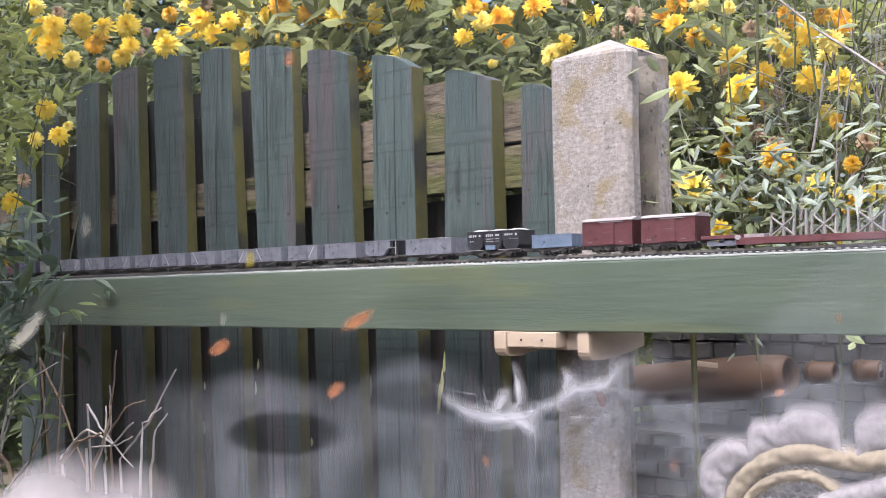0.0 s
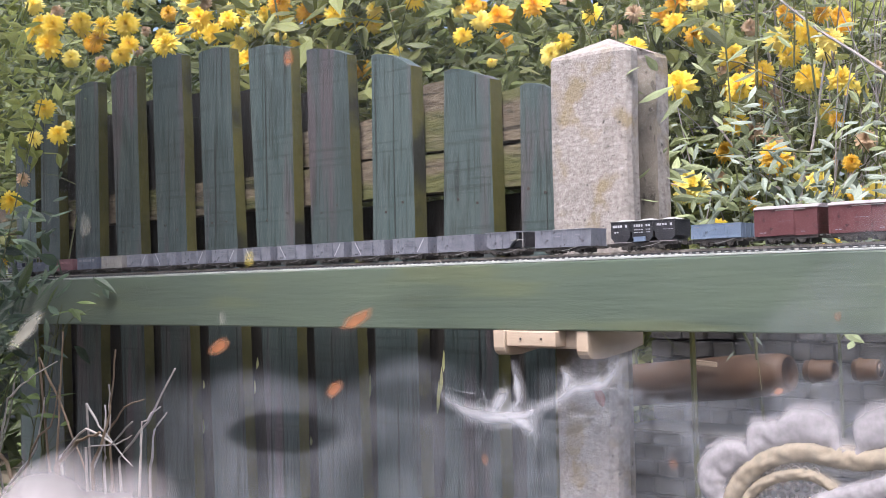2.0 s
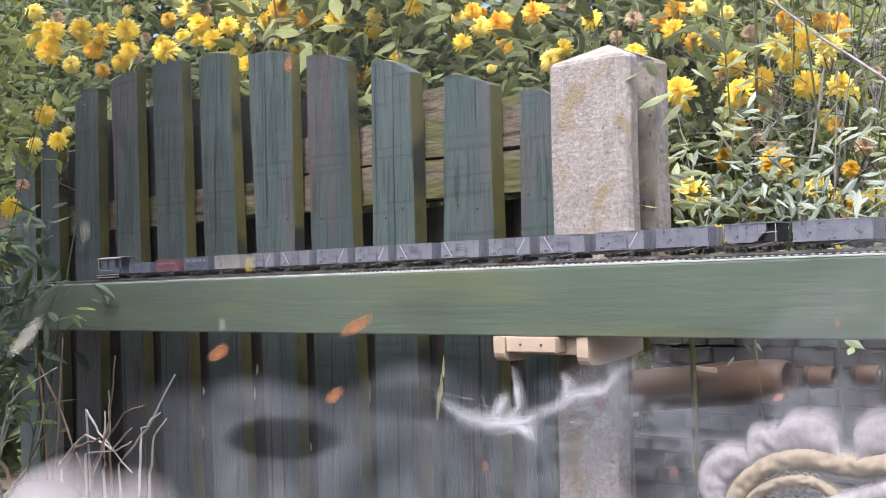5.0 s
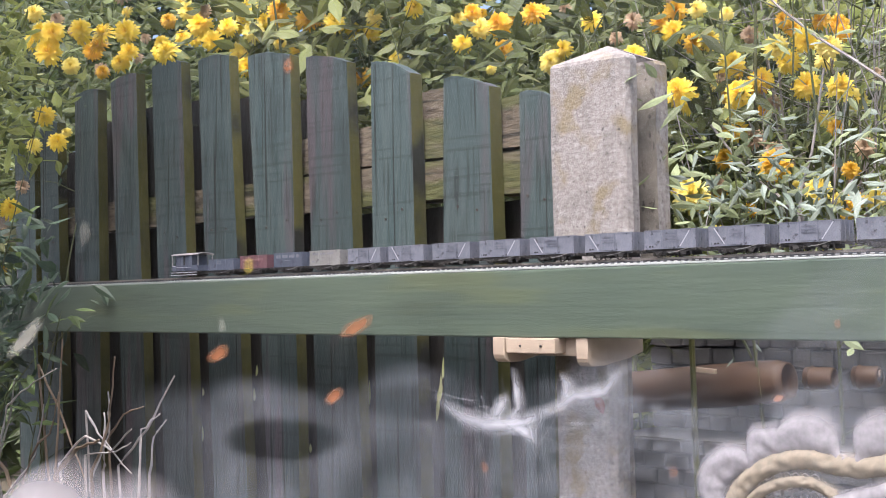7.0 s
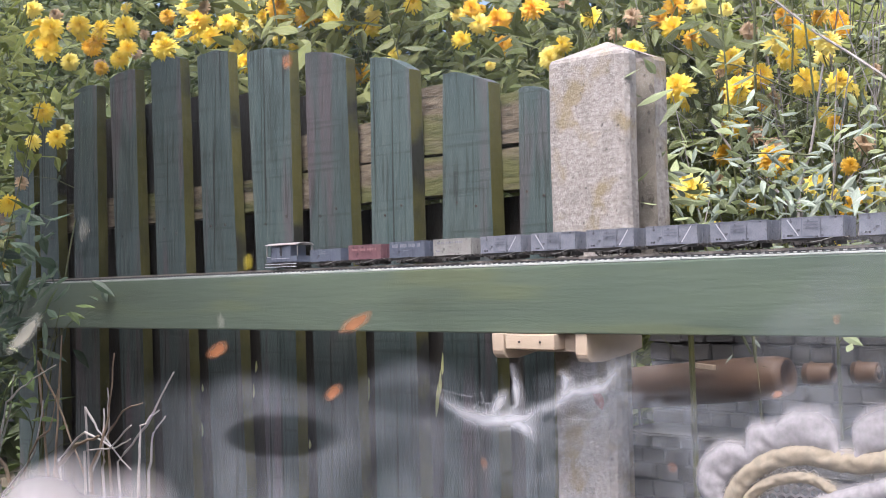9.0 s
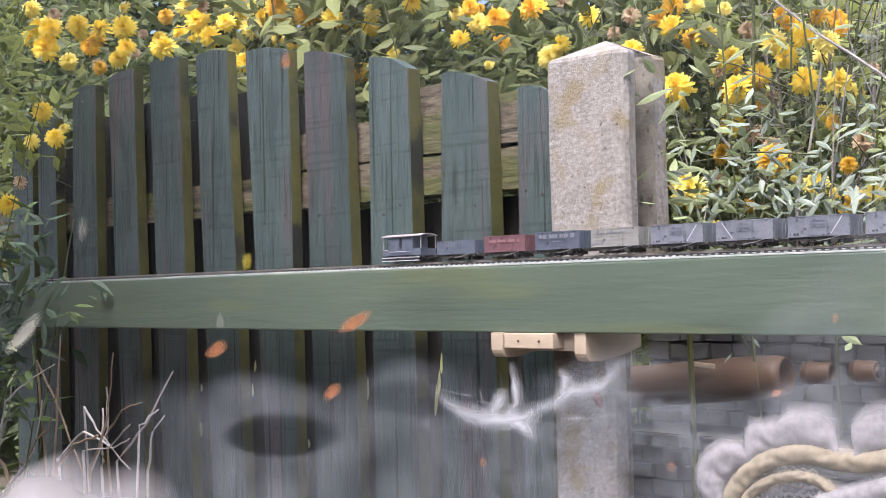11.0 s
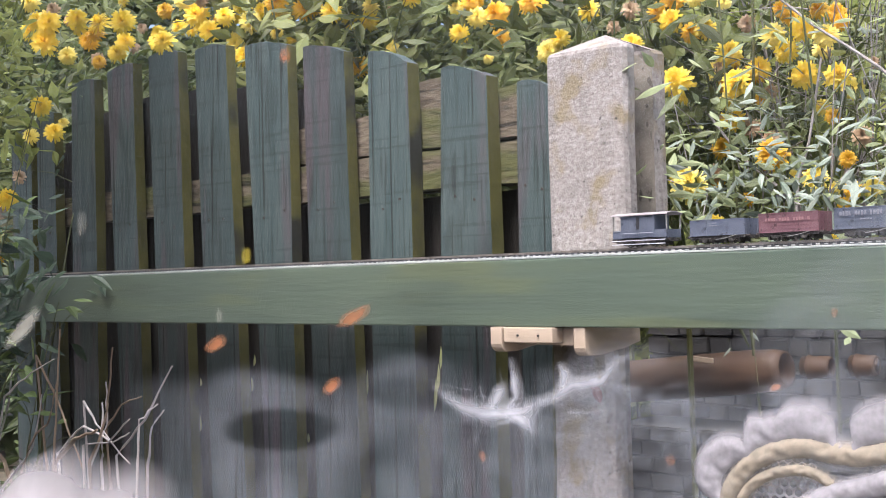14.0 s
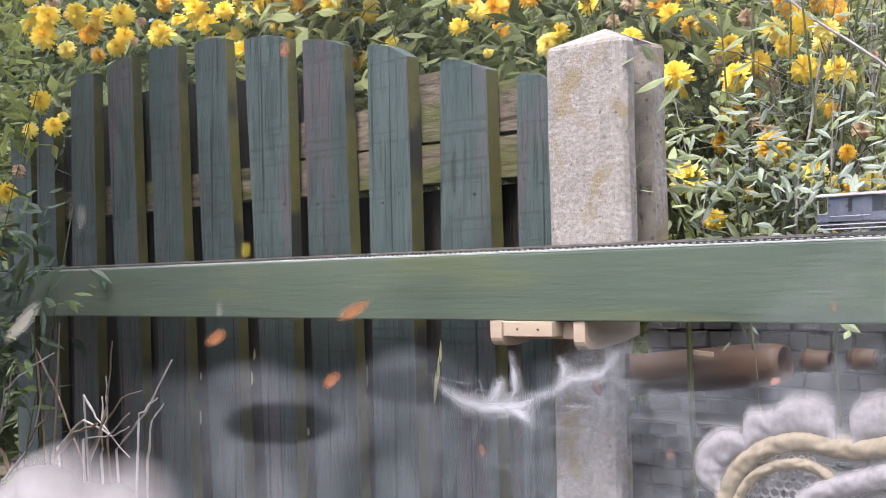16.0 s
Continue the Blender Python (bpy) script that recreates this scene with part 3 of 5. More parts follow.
def van(label):
    w = wagon_thing(label, "covered_van")
    x0, x1, z0, z1, h = 0.003, 0.080, 0.0130, 0.0500, 0.0155
    bm = bmesh.new()
    prism(bm, [(x0, z0), (x1, z0), (x1, z1), (x0, z1)], -h, h)
    for x in (x0, 0.0315, 0.0525, x1 - 0.001):
        for y in (-h - 0.0005, h - 0.0005):
            box(bm, x, x + 0.001, y, y + 0.001, z0, z1)
    for k in range(1, 9):
        z = z0 + (z1 - z0) * k / 9
        box(bm, x0, x1, -h - 0.0002, -h, z + 0.0002, z + 0.0036)
    b = part("body", bm, M_BAUX, w, "reddish brown planked body")
    bm = bmesh.new()
    box(bm, 0.0325, 0.0520, -h - 0.0012, -h - 0.0003, z0 + 0.001, z1 - 0.002, 0.0002)
    d = part("sliding_door", bm, M_BAUX, b)
    bm = bmesh.new()
    box(bm, 0.030, 0.066, -h - 0.0016, -h - 0.0006, z1 - 0.0022, z1 - 0.0012)
    part("door_rail", bm, M_GREYL, d)
    bm = bmesh.new()
    for k in range(10):
        z = z0 + 0.002 + 0.0034 * k
        for x in (x0 - 0.0013, x1):
            box(bm, x, x + 0.0013, -h + 0.001, h - 0.001, z, z + 0.0016)
    part("end_ribs", bm, M_BAUX, b, "corrugated end")
    bars(b, [(0.010, 0.019, 0.017, 0.0185), (0.060, 0.066, 0.017, 0.0185)], -h - 0.0004)
    bars(b, [(0.034, 0.050, 0.0325, 0.0331)], -h - 0.0015)
    bm = bmesh.new()
    prof = [(-0.0168, z1), (-0.0125, z1 + 0.0026), (-0.006, z1 + 0.0044), (0, z1 + 0.005), (0.006, z1 + 0.0044), (0.0125, z1 + 0.0026), (0.0168, z1)]
    a = [bm.verts.new((x0 - 0.0012, y, z)) for y, z in prof]
    c = [bm.verts.new((x1 + 0.0012, y, z)) for y, z in prof]
    a2 = [bm.verts.new((x0 - 0.0012, y, z + 0.0009)) for y, z in prof]
    c2 = [bm.verts.new((x1 + 0.0012, y, z + 0.0009)) for y, z in prof]
    for i in range(6):
        for q in ((a, c), (a2, c2)):
            bm.faces.new((q[0][i], q[0][i + 1], q[1][i + 1], q[1][i]))
        bm.faces.new((a[i], a[i + 1], a2[i + 1], a2[i]))
        bm.faces.new((c[i], c[i + 1], c2[i + 1], c2[i]))
    for i in (0, 6):
        bm.faces.new((a[i], c[i], c2[i], a2[i]))
    bm.faces.new(a + [])
    bm.faces.new(c[::-1])
    part("roof", bm, M_ROOF, w, "dusty grey curved roof")
    running_gear(w, 0.077, (0.0235, 0.0605), False)
    return w


def hopper():
    w = wagon_thing("grey steel hopper wagon with sloping dark end chute", "hopper_wagon")
    bm = bmesh.new()
    prism(bm, [(0.006, 0.043), (0.006, 0.020), (0.014, 0.0145), (0.046, 0.0145), (0.062, 0.031), (0.062, 0.043)], -0.0155, 0.0155)
    for x in (0.0065, 0.024, 0.036, 0.050):
        box(bm, x, x + 0.001, -0.0163, -0.0155, 0.020 if x < 0.01 else 0.0146, 0.043)
    box(bm, 0.005, 0.076, -0.0163, 0.0163, 0.0418, 0.0436)
    b = part("body", bm, M_GREY, w)
    bm = bmesh.new()
    prism(bm, [(0.063, 0.0415), (0.063, 0.031), (0.048, 0.0155), (0.074, 0.0155), (0.075, 0.0415)], -0.011, 0.011)
    part("end_chute", bm, M_BLACK, b, "dark sloping chute")
    bm = bmesh.new()
    tube(bm, [(0.054, -0.0156, 0.028), (0.076, -0.0156, 0.0285)], 0.0007, 5)
    tube(bm, [(0.074, -0.0156, 0.0136), (0.074, -0.0156, 0.042)], 0.0007, 5)
    part("end_stay", bm, M_GREYL, b)
    running_gear(w, 0.0745, (0.0225, 0.0585))
    return w


def long_wagon():
    w = wagon_thing("long pale grey ribbed steel mineral wagon with heaped load", "mineral_wagon")
    b = open_body(w, 0.1035, 0.0130, 0.044, M_GREY, (0.020, 0.036, 0.055, 0.074, 0.090), load=M_ORE, hump=0.003)
    bars(b, [(0.040, 0.052, 0.036, 0.0375), (0.040, 0.052, 0.031, 0.0325), (0.078, 0.088, 0.033, 0.0345)], -0.0159)
    running_gear(w, 0.105, (0.028, 0.083))
    return w


def black_hopper():
    w = wagon_thing("black three-bay hopper wagon with white lettering and heaped pale load", "hopper_wagon")
    bm = bmesh.new()
    for x0, x1 in ((0.006, 0.034), (0.037, 0.067), (0.070, 0.098)):
        prism(bm, [(x0, 0.0465), (x0, 0.022), (x0 + 0.005, 0.0155), (x1 - 0.005, 0.0155), (x1, 0.022), (x1, 0.0465)], -0.0158, 0.0158)
        box(bm, x0 - 0.0006, x1 + 0.0006, -0.0164, 0.0164, 0.0455, 0.0470)
    box(bm, 0.034, 0.070, -0.0150, 0.0150, 0.030, 0.046)
    box(bm, 0.006, 0.098, -0.010, 0.010, 0.0136, 0.016)
    b = part("body", bm, M_BLACK, w)
    for x0, x1 in ((0.006, 0.034), (0.037, 0.067), (0.070, 0.098)):
        bm = bmesh.new()
        bmesh.ops.create_grid(bm, x_segments=14, y_segments=10, size=1)
        for v in bm.verts:
            u, q = v.co.x, v.co.y
            v.co = ((x0 + x1) / 2 + u * (x1 - x0) * 0.49, q * 0.015, 0.0466 + 0.0042 * (1 - u * u) * (1 - q * q) + 0.0008 * noise.noise((u * 5 + x0 * 99, q * 4, 2)))
        part("load", bm, M_ORE, b, "heaped pale mineral load")
    bars(b, [(0.009, 0.031, 0.0375, 0.0415), (0.040, 0.064, 0.0375, 0.0415), (0.073, 0.095, 0.0375, 0.0415), (0.040, 0.064, 0.0325, 0.0340), (0.040, 0.064, 0.0285, 0.0297), (0.011, 0.018, 0.029, 0.031), (0.082, 0.097, 0.0318, 0.0324)], -0.0161, M_WHITE)
    bm = bmesh.new()
    box(bm, 0.040, 0.057, -0.0172, -0.0161, 0.0150, 0.0225, 0.0002)
    part("data_panel", bm, M_BLUE, b, "pale blue data panel")
    bm = bmesh.new()
    box(bm, 0.004, 0.036, -0.0162, -0.0150, 0.0138, 0.0148)
    box(bm, 0.062, 0.100, -0.0162, -0.0150, 0.0138, 0.0148)
    part("footboard", bm, M_ROOF, w, "pale worn footboard")
    running_gear(w, 0.098, (0.028, 0.078))
    return w


def blue_wagon():
    w = wagon_thing("low blue-grey dropside wagon with a pale brake lever", "open_wagon")
    b = open_body(w, 0.072, 0.0140, 0.0345, M_BLUE, (0.029, 0.052), 3)
    bars(b, [(0.009, 0.016, 0.030, 0.0315), (0.058, 0.066, 0.030, 0.0315)], -0.0165)
    running_gear(w, 0.0745, (0.0225, 0.0585))
    return w


def well_wagon():
    """Long low well wagon that carries cross-braced steel frames."""
    w = wagon_thing("long low red-brown well wagon loaded with grey braced frames", "well_wagon")
    bm = bmesh.new()
    box(bm, 0.002, 0.050, -0.015, 0.015, 0.0135, 0.0185, 0.0004)
    box(bm, 0.045, 0.052, -0.015, 0.015, 0.005, 0.0185, 0.0004)
    for y in (-0.0155, 0.0125):
        box(bm, 0.048, 0.300, y, y + 0.003, 0.0046, 0.0138, 0.0004)
    box(bm, 0.048, 0.300, -0.0125, 0.0125, 0.0115, 0.0135)
    box(bm, 0.296, 0.345, -0.015, 0.015, 0.0135, 0.0185, 0.0004)
    part("girder_frame", bm, M_BAUX, w)
    bm = bmesh.new()
    tube(bm, [(0.0475, -0.0168, 0.0145), (0.0475, -0.0150, 0.0145)], 0.0034, 14)
    part("end_disc", bm, M_ROOF, w, "pale round plate")
    bm = bmesh.new()
    box(bm, 0.046, 0.075, -0.010, 0.014, 0.0138, 0.0185, 0.0005)
    part("load_plate", bm, M_ROOF, w, "pale pinkish packing board")
    for x in (0.082, 0.128, 0.178, 0.228):
        bm = bmesh.new()
        for dx in (0, 0.026):
            tube(bm, [(x + dx - 0.002, -0.004, 0.0136), (x + dx, -0.004, 0.046)], (0.0019, 0.0013), 5)
            tube(bm, [(x + dx + 0.006, 0.009, 0.0136), (x + dx + 0.006, 0.009, 0.049)], (0.0022, 0.0012), 5)
        tube(bm, [(x - 0.001, -0.005, 0.0138), (x + 0.026, -0.005, 0.0395)], 0.0013, 5)
        tube(bm, [(x + 0.026, -0.005, 0.0138), (x + 0.0, -0.005, 0.0395)], 0.0013, 5)
        part("braced_frame", bm, M_GREYL, w, "grey cross-braced frame")
    for c in (0.026, 0.320):
        bm = bmesh.new()
        box(bm, c - 0.018, c + 0.018, -0.0128, -0.0112, 0.004, 0.011)
        box(bm, c - 0.018, c + 0.018, 0.0112, 0.0128, 0.004, 0.011)
        box(bm, c - 0.003, c + 0.003, -0.0128, 0.0128, 0.008, 0.0135)
        part("bogie_frame", bm, M_GREYD, w)
        for ax in (c - 0.0115, c + 0.0115):
            bm = bmesh.new()
            for y in (-0.0088, 0.0088):
                tube(bm, [(0, y - 0.001, 0), (0, y + 0.001, 0)], 0.0055, 14)
            tube(bm, [(0, -0.0128, 0), (0, 0.0128, 0)], 0.0008, 6)
            ws = part("wheelset", bm, M_WHEEL, w)
            ws.location = (ax, 0, 0.0055)
    for x, s in ((0.002, -1), (0.345, 1)):
        bm = bmesh.new()
        box(bm, min(x, x + s * 0.008), max(x, x + s * 0.008), -0.0035, 0.0035, 0.0076, 0.0088)
        part("coupling", bm, M_DARK, w)
    return w


register(brake_van(), 0.0, 0.95, 0.76)
register(wood_wagon(M_NAVY, "short slate grey open wagon coupled to the brake van", [(0.030, 0.042, 0.031, 0.0325), (0.030, 0.042, 0.027, 0.0285)], 0.037, 3), 0.1007)
register(wood_wagon(M_RED, "faded red planked open wagon with worn lettering", [(0.012, 0.068, 0.029, 0.034)], lettercol=mat("faded_pink_lettering", (0.26, 0.13, 0.135), (0.3, 0.17, 0.175), 80)), 0.1843)
register(wood_wagon(M_NAVY, "slate blue planked open wagon with pale lettering", [(0.010, 0.070, 0.031, 0.038), (0.034, 0.048, 0.025, 0.027)], 0.0425, load=M_COAL), 0.2679)
register(wood_wagon(M_GREYL, "dusty pale grey planked open wagon", [(0.012, 0.066, 0.034, 0.0375), (0.01, 0.018, 0.019, 0.022)], 0.0425, load=M_COAL), 0.3515)
left = mineral(M_GREY, -1, "grey steel mineral wagon with white diagonal stripe")
right = mineral(M_GREY, 1, "grey steel mineral wagon with white diagonal stripe")
plain = wood_wagon(M_GREY, "pale grey planked open wagon", None, 0.0425, 5)
first = {}
for k, proto in enumerate((right, left, right, right, left, left, right, left, right, plain)):
    if id(proto) in first:
        proto = copy_thing(proto, pose(0, TRACK_Y, RAIL_Z))
    else:
        first[id(proto)] = 1
    register(proto, 0.4351 + 0.0836 * k)
register(hopper(), 1.2711)
register(long_wagon(), 1.3544, 0.82, 0.68)
register(black_hopper(), 1.4653, 0.94, 0.74)
register(blue_wagon(), 1.5753, 0.85, 0.76)
register(van("red-brown covered goods van, dusty roof"), 1.6529, 0.92, 0.76)
register(van("red-brown covered goods van, brighter door plate"), 1.7359, 0.92, 0.76)
register(well_wagon(), 1.8139, 1.0, 0.80)
# ---- shrubs ----
M_LEAF = mat("kerria_leaf", (0.078, 0.098, 0.030), (0.142, 0.165, 0.060), 9, 0.55, bump=0.2, bscale=120, island=0.5, trans=0.35, spec=0.4)
M_LEAFY = mat("young_leaf", (0.21, 0.25, 0.06), (0.35, 0.38, 0.13), 9, 0.6, island=0.35, trans=0.45, spec=0.3)
M_MID = mat("mid_green_leaf", (0.128, 0.150, 0.046), (0.215, 0.228, 0.085), 9, 0.55, island=0.45, trans=0.35, spec=0.4)
M_TEAL = mat("dark_lance_leaf", (0.050, 0.082, 0.052), (0.105, 0.150, 0.095), 9, 0.5, bump=0.2, bscale=120, island=0.45, trans=0.3)
M_FRESH = mat("fresh_lance_leaf", (0.085, 0.130, 0.035), (0.165, 0.225, 0.075), 9, 0.5, bump=0.2, bscale=120, island=0.4, trans=0.35)
M_SILVER = mat("silvery_leaf", (0.15, 0.19, 0.145), (0.30, 0.34, 0.285), 14, 0.75, bump=0.2, bscale=150, island=0.3, trans=0.2)
M_SAGE = mat("sage_green_leaf", (0.17, 0.21, 0.10), (0.31, 0.35, 0.19), 14, 0.7, bump=0.2, bscale=150, island=0.4, trans=0.3)
M_DEEP = mat("deep_hedge_leaf", (0.050, 0.074, 0.024), (0.105, 0.135, 0.046), 5, 0.6, island=0.4, trans=0.3)
M_STEM = mat("green_stem", (0.06, 0.08, 0.025), (0.13, 0.13, 0.06), 20, 0.7)
M_GSTEM = mat("grey_stem", (0.22, 0.20, 0.19), (0.36, 0.33, 0.32), 20, 0.8, bump=0.3, bscale=150)
M_PETAL = mat("yellow_petal", (0.90, 0.66, 0.035), (0.95, 0.79, 0.12), 30, 0.5, objrand=0.14, trans=0.4)
M_PALEPETAL = mat("pale_yellow_petal", (0.90, 0.74, 0.12), (0.93, 0.83, 0.28), 30, 0.5, objrand=0.1, trans=0.35)
M_OLDPETAL = mat("fading_orange_petal", (0.74, 0.42, 0.020), (0.82, 0.54, 0.04), 30, 0.6, objrand=0.2, trans=0.3)
M_DEAD = mat("dried_brown_petal", (0.38, 0.25, 0.15), (0.55, 0.42, 0.28), 40, 0.8, objrand=0.15, trans=0.2)


def leaf_mesh(name, specs, material):
    """Many folded, drooping leaves in one mesh: root, way, side, length, width, droop."""
    verts, faces = [], []
    prof = ((0.0, 0.03), (0.22, 0.38), (0.45, 0.5), (0.72, 0.30), (1.0, 0.0))
    for p, d, s, ln, wd, dr in specs:
        n = d.cross(s).normalized()
        b = len(verts)
        for t, w in prof:
            c = p + d * (ln * t) - Vector((0, 0, dr * ln * t * t))
            verts += [c - s * (w * wd) + n * (w * wd * 0.35), c, c + s * (w * wd) + n * (w * wd * 0.35)]
        for k in range(4):
            q = b + 3 * k
            faces += [(q, q + 1, q + 4, q + 3), (q + 1, q + 2, q + 5, q + 4)]
    me = bpy.data.meshes.new(name)
    me.from_pydata(verts, [], faces)
    me.materials.append(material)
    return me


def rand_dir(r, up=0.2, toward=-0.25):
    v = Vector((r.gauss(0, 1), r.gauss(toward, 0.8), r.gauss(up, 0.6)))
    return v.normalized()


def spray(r, p, d, ln, wd, droop):
    s = d.cross(Vector((r.gauss(0, 0.45), r.gauss(-0.75, 0.45), 0.75))).normalized()
    return (p, d, s, ln, wd, droop)


def stem_path(r, foot, tip, sag=0.12, n=7):
    foot, tip = Vector(foot), Vector(tip)
    ph = r.uniform(0, 6)
    out = []
    for k in range(n):
        t = k / (n - 1)
        p = foot.lerp(tip, t)
        p.x += sag * math.sin(t * 2.6 + ph) * 0.4 * t
        p.y += sag * math.cos(t * 2.1 + ph) * 0.4 * t
        out.append(p)
    return out


FLOWER_MESH = []


def flower_meshes():
    """Double pompon flowers: rings of narrow petals, in four stages of age, radius 1."""
    r = random.Random(21)
    for material, rings in ((M_PETAL, 7), (M_PETAL, 6), (M_PALEPETAL, 7), (M_OLDPETAL, 6), (M_DEAD, 4)):
        verts, faces = [], []
        for k in range(rings):
            tilt = -0.35 + 1.75 * k / (rings - 1)
            n = 20 - 2 * k
            ln = 1.0 - 0.05 * k
            for j in range(n):
                a = j * math.tau / n + k * 0.7 + r.uniform(-0.16, 0.16)
                t = tilt + r.uniform(-0.16, 0.16)
                l2 = ln * r.uniform(0.82, 1.08)
                d = Vector((math.cos(a) * math.cos(t), math.sin(a) * math.cos(t), math.sin(t)))
                s = Vector((-math.sin(a), math.cos(a), 0))
                b = len(verts)
                for q, w, bend in ((0.1, 0.03, 0), (0.5, 0.085, 0.02), (0.82, 0.095, -0.02), (1.0, 0.04, -0.08)):
                    c = d * (q * l2) + Vector((0, 0, bend))
                    verts += [c - s * w, c + s * w]
                for q in range(3):
                    faces.append((b + 2 * q, b + 2 * q + 1, b + 2 * q + 3, b + 2 * q + 2))
        me = bpy.data.meshes.new("flower")
        me.from_pydata(verts, [], faces)
        me.materials.append(material)
        FLOWER_MESH.append(me)


flower_meshes()


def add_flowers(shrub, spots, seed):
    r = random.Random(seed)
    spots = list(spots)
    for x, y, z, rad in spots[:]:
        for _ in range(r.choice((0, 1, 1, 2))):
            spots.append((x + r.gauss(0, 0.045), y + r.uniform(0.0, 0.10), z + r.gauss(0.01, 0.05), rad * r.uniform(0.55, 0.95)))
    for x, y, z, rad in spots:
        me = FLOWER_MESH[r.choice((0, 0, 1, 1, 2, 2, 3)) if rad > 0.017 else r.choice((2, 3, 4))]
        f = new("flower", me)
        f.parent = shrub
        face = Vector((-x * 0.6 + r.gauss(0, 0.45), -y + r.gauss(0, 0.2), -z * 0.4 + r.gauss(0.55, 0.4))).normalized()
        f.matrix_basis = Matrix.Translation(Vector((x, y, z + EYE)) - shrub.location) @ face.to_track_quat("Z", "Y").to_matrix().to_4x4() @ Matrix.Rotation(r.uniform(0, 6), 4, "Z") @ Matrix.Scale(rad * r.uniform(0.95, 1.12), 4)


def shrub(name, label, foot, stems, clumps, leaf, stemmat, seed, flowers=(), thin=1.0, front=0.0):
    """stems: list of tips; clumps: boxes (x0, x1, y0, y1, z0, z1, count, length, width) of leaves, heights from the eye."""
    r = random.Random(seed)
    s = thing(name, foot, label, "shrub")
    o = Vector(foot)
    bm = bmesh.new()
    specs = []
    for base, tip, rad in stems:
        path = stem_path(r, Vector((*base, 0.0)) , Vector(tip) + Vector((0, 0, EYE)))
        tube(bm, [p - o for p in path], [rad * (1 - 0.75 * k / 6) for k in range(7)], 5)
        for k in range(2, 7):
            for _ in range(2):
                p = path[k - 1].lerp(path[k], r.random())
                d = rand_dir(r, 0.25, -0.2)
                q = p + d * r.uniform(0.08, 0.2)
                tube(bm, [p - o, (p + q) / 2 - o + Vector((0, 0, 0.01)), q - o], (rad * 0.35, rad * 0.25, rad * 0.12), 4)
    part("stems", bm, stemmat, s, kind="stuff")
    for x0, x1, y0, y1, z0, z1, count, ln, wd in clumps:
        while count > 0:
            c = Vector((r.uniform(x0, x1), r.uniform(y0, y1), r.uniform(z0, z1)))
            if noise.noise(c * 5.0) < -0.22 * thin:
                count -= 2
                continue
            way = rand_dir(r)
            for j in range(r.randint(3, 6)):
                p = c + way * (0.03 * j) + Vector((r.gauss(0, 0.008), r.gauss(0, 0.008), r.gauss(0, 0.008)))
                d = (way * 0.7 + rand_dir(r, 0.1, -0.3)).normalized()
                k = r.uniform(0.6, 1.25)
                count -= 1
                if (p + d * (ln * k)).y < front or p.y < front:
                    continue
                specs.append(spray(r, p + Vector((0, 0, EYE)) - o, d, ln * k, wd * k, r.uniform(0.0, 0.45)))
    half = len(specs) * 3 // 5
    for sub, m in ((specs[:half], leaf[0]), (specs[half:], leaf[1])):
        ob = new("leaves", leaf_mesh("leaves", sub, m))
        ob.parent = s
        tagged(ob, kind="stuff")
    add_flowers(s, flowers, seed + 5)
    return s


def canes(seed, n, x0, x1, y0, y1, z0, z1, rad):
    r = random.Random(seed)
    out = []
    for _ in range(n):
        bx, by = r.uniform(x0, x1), r.uniform(y0, y1)
        out.append(((bx, by), (bx + r.gauss(0, 0.22), by + r.gauss(-0.05, 0.12), r.uniform(z0, z1)), rad * r.uniform(0.7, 1.3)))
    return out


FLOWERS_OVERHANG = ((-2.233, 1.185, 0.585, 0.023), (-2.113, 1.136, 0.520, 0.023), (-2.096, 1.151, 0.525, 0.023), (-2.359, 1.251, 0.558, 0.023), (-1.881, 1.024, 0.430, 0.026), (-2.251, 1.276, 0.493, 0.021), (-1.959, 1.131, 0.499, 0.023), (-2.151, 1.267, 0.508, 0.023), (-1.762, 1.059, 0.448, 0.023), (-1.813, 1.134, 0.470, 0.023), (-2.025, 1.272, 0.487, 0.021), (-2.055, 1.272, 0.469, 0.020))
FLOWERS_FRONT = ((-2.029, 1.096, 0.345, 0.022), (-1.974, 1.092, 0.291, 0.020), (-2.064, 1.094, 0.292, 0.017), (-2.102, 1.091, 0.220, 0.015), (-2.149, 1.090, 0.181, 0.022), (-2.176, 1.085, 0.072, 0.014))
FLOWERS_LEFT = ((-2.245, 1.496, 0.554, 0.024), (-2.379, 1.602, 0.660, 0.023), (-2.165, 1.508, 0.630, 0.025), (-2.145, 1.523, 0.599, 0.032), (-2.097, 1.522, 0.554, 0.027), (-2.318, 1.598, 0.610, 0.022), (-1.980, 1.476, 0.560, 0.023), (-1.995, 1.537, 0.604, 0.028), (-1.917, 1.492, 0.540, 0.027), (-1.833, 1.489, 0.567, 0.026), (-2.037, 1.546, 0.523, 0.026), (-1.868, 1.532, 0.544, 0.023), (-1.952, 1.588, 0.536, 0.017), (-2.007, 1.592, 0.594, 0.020))
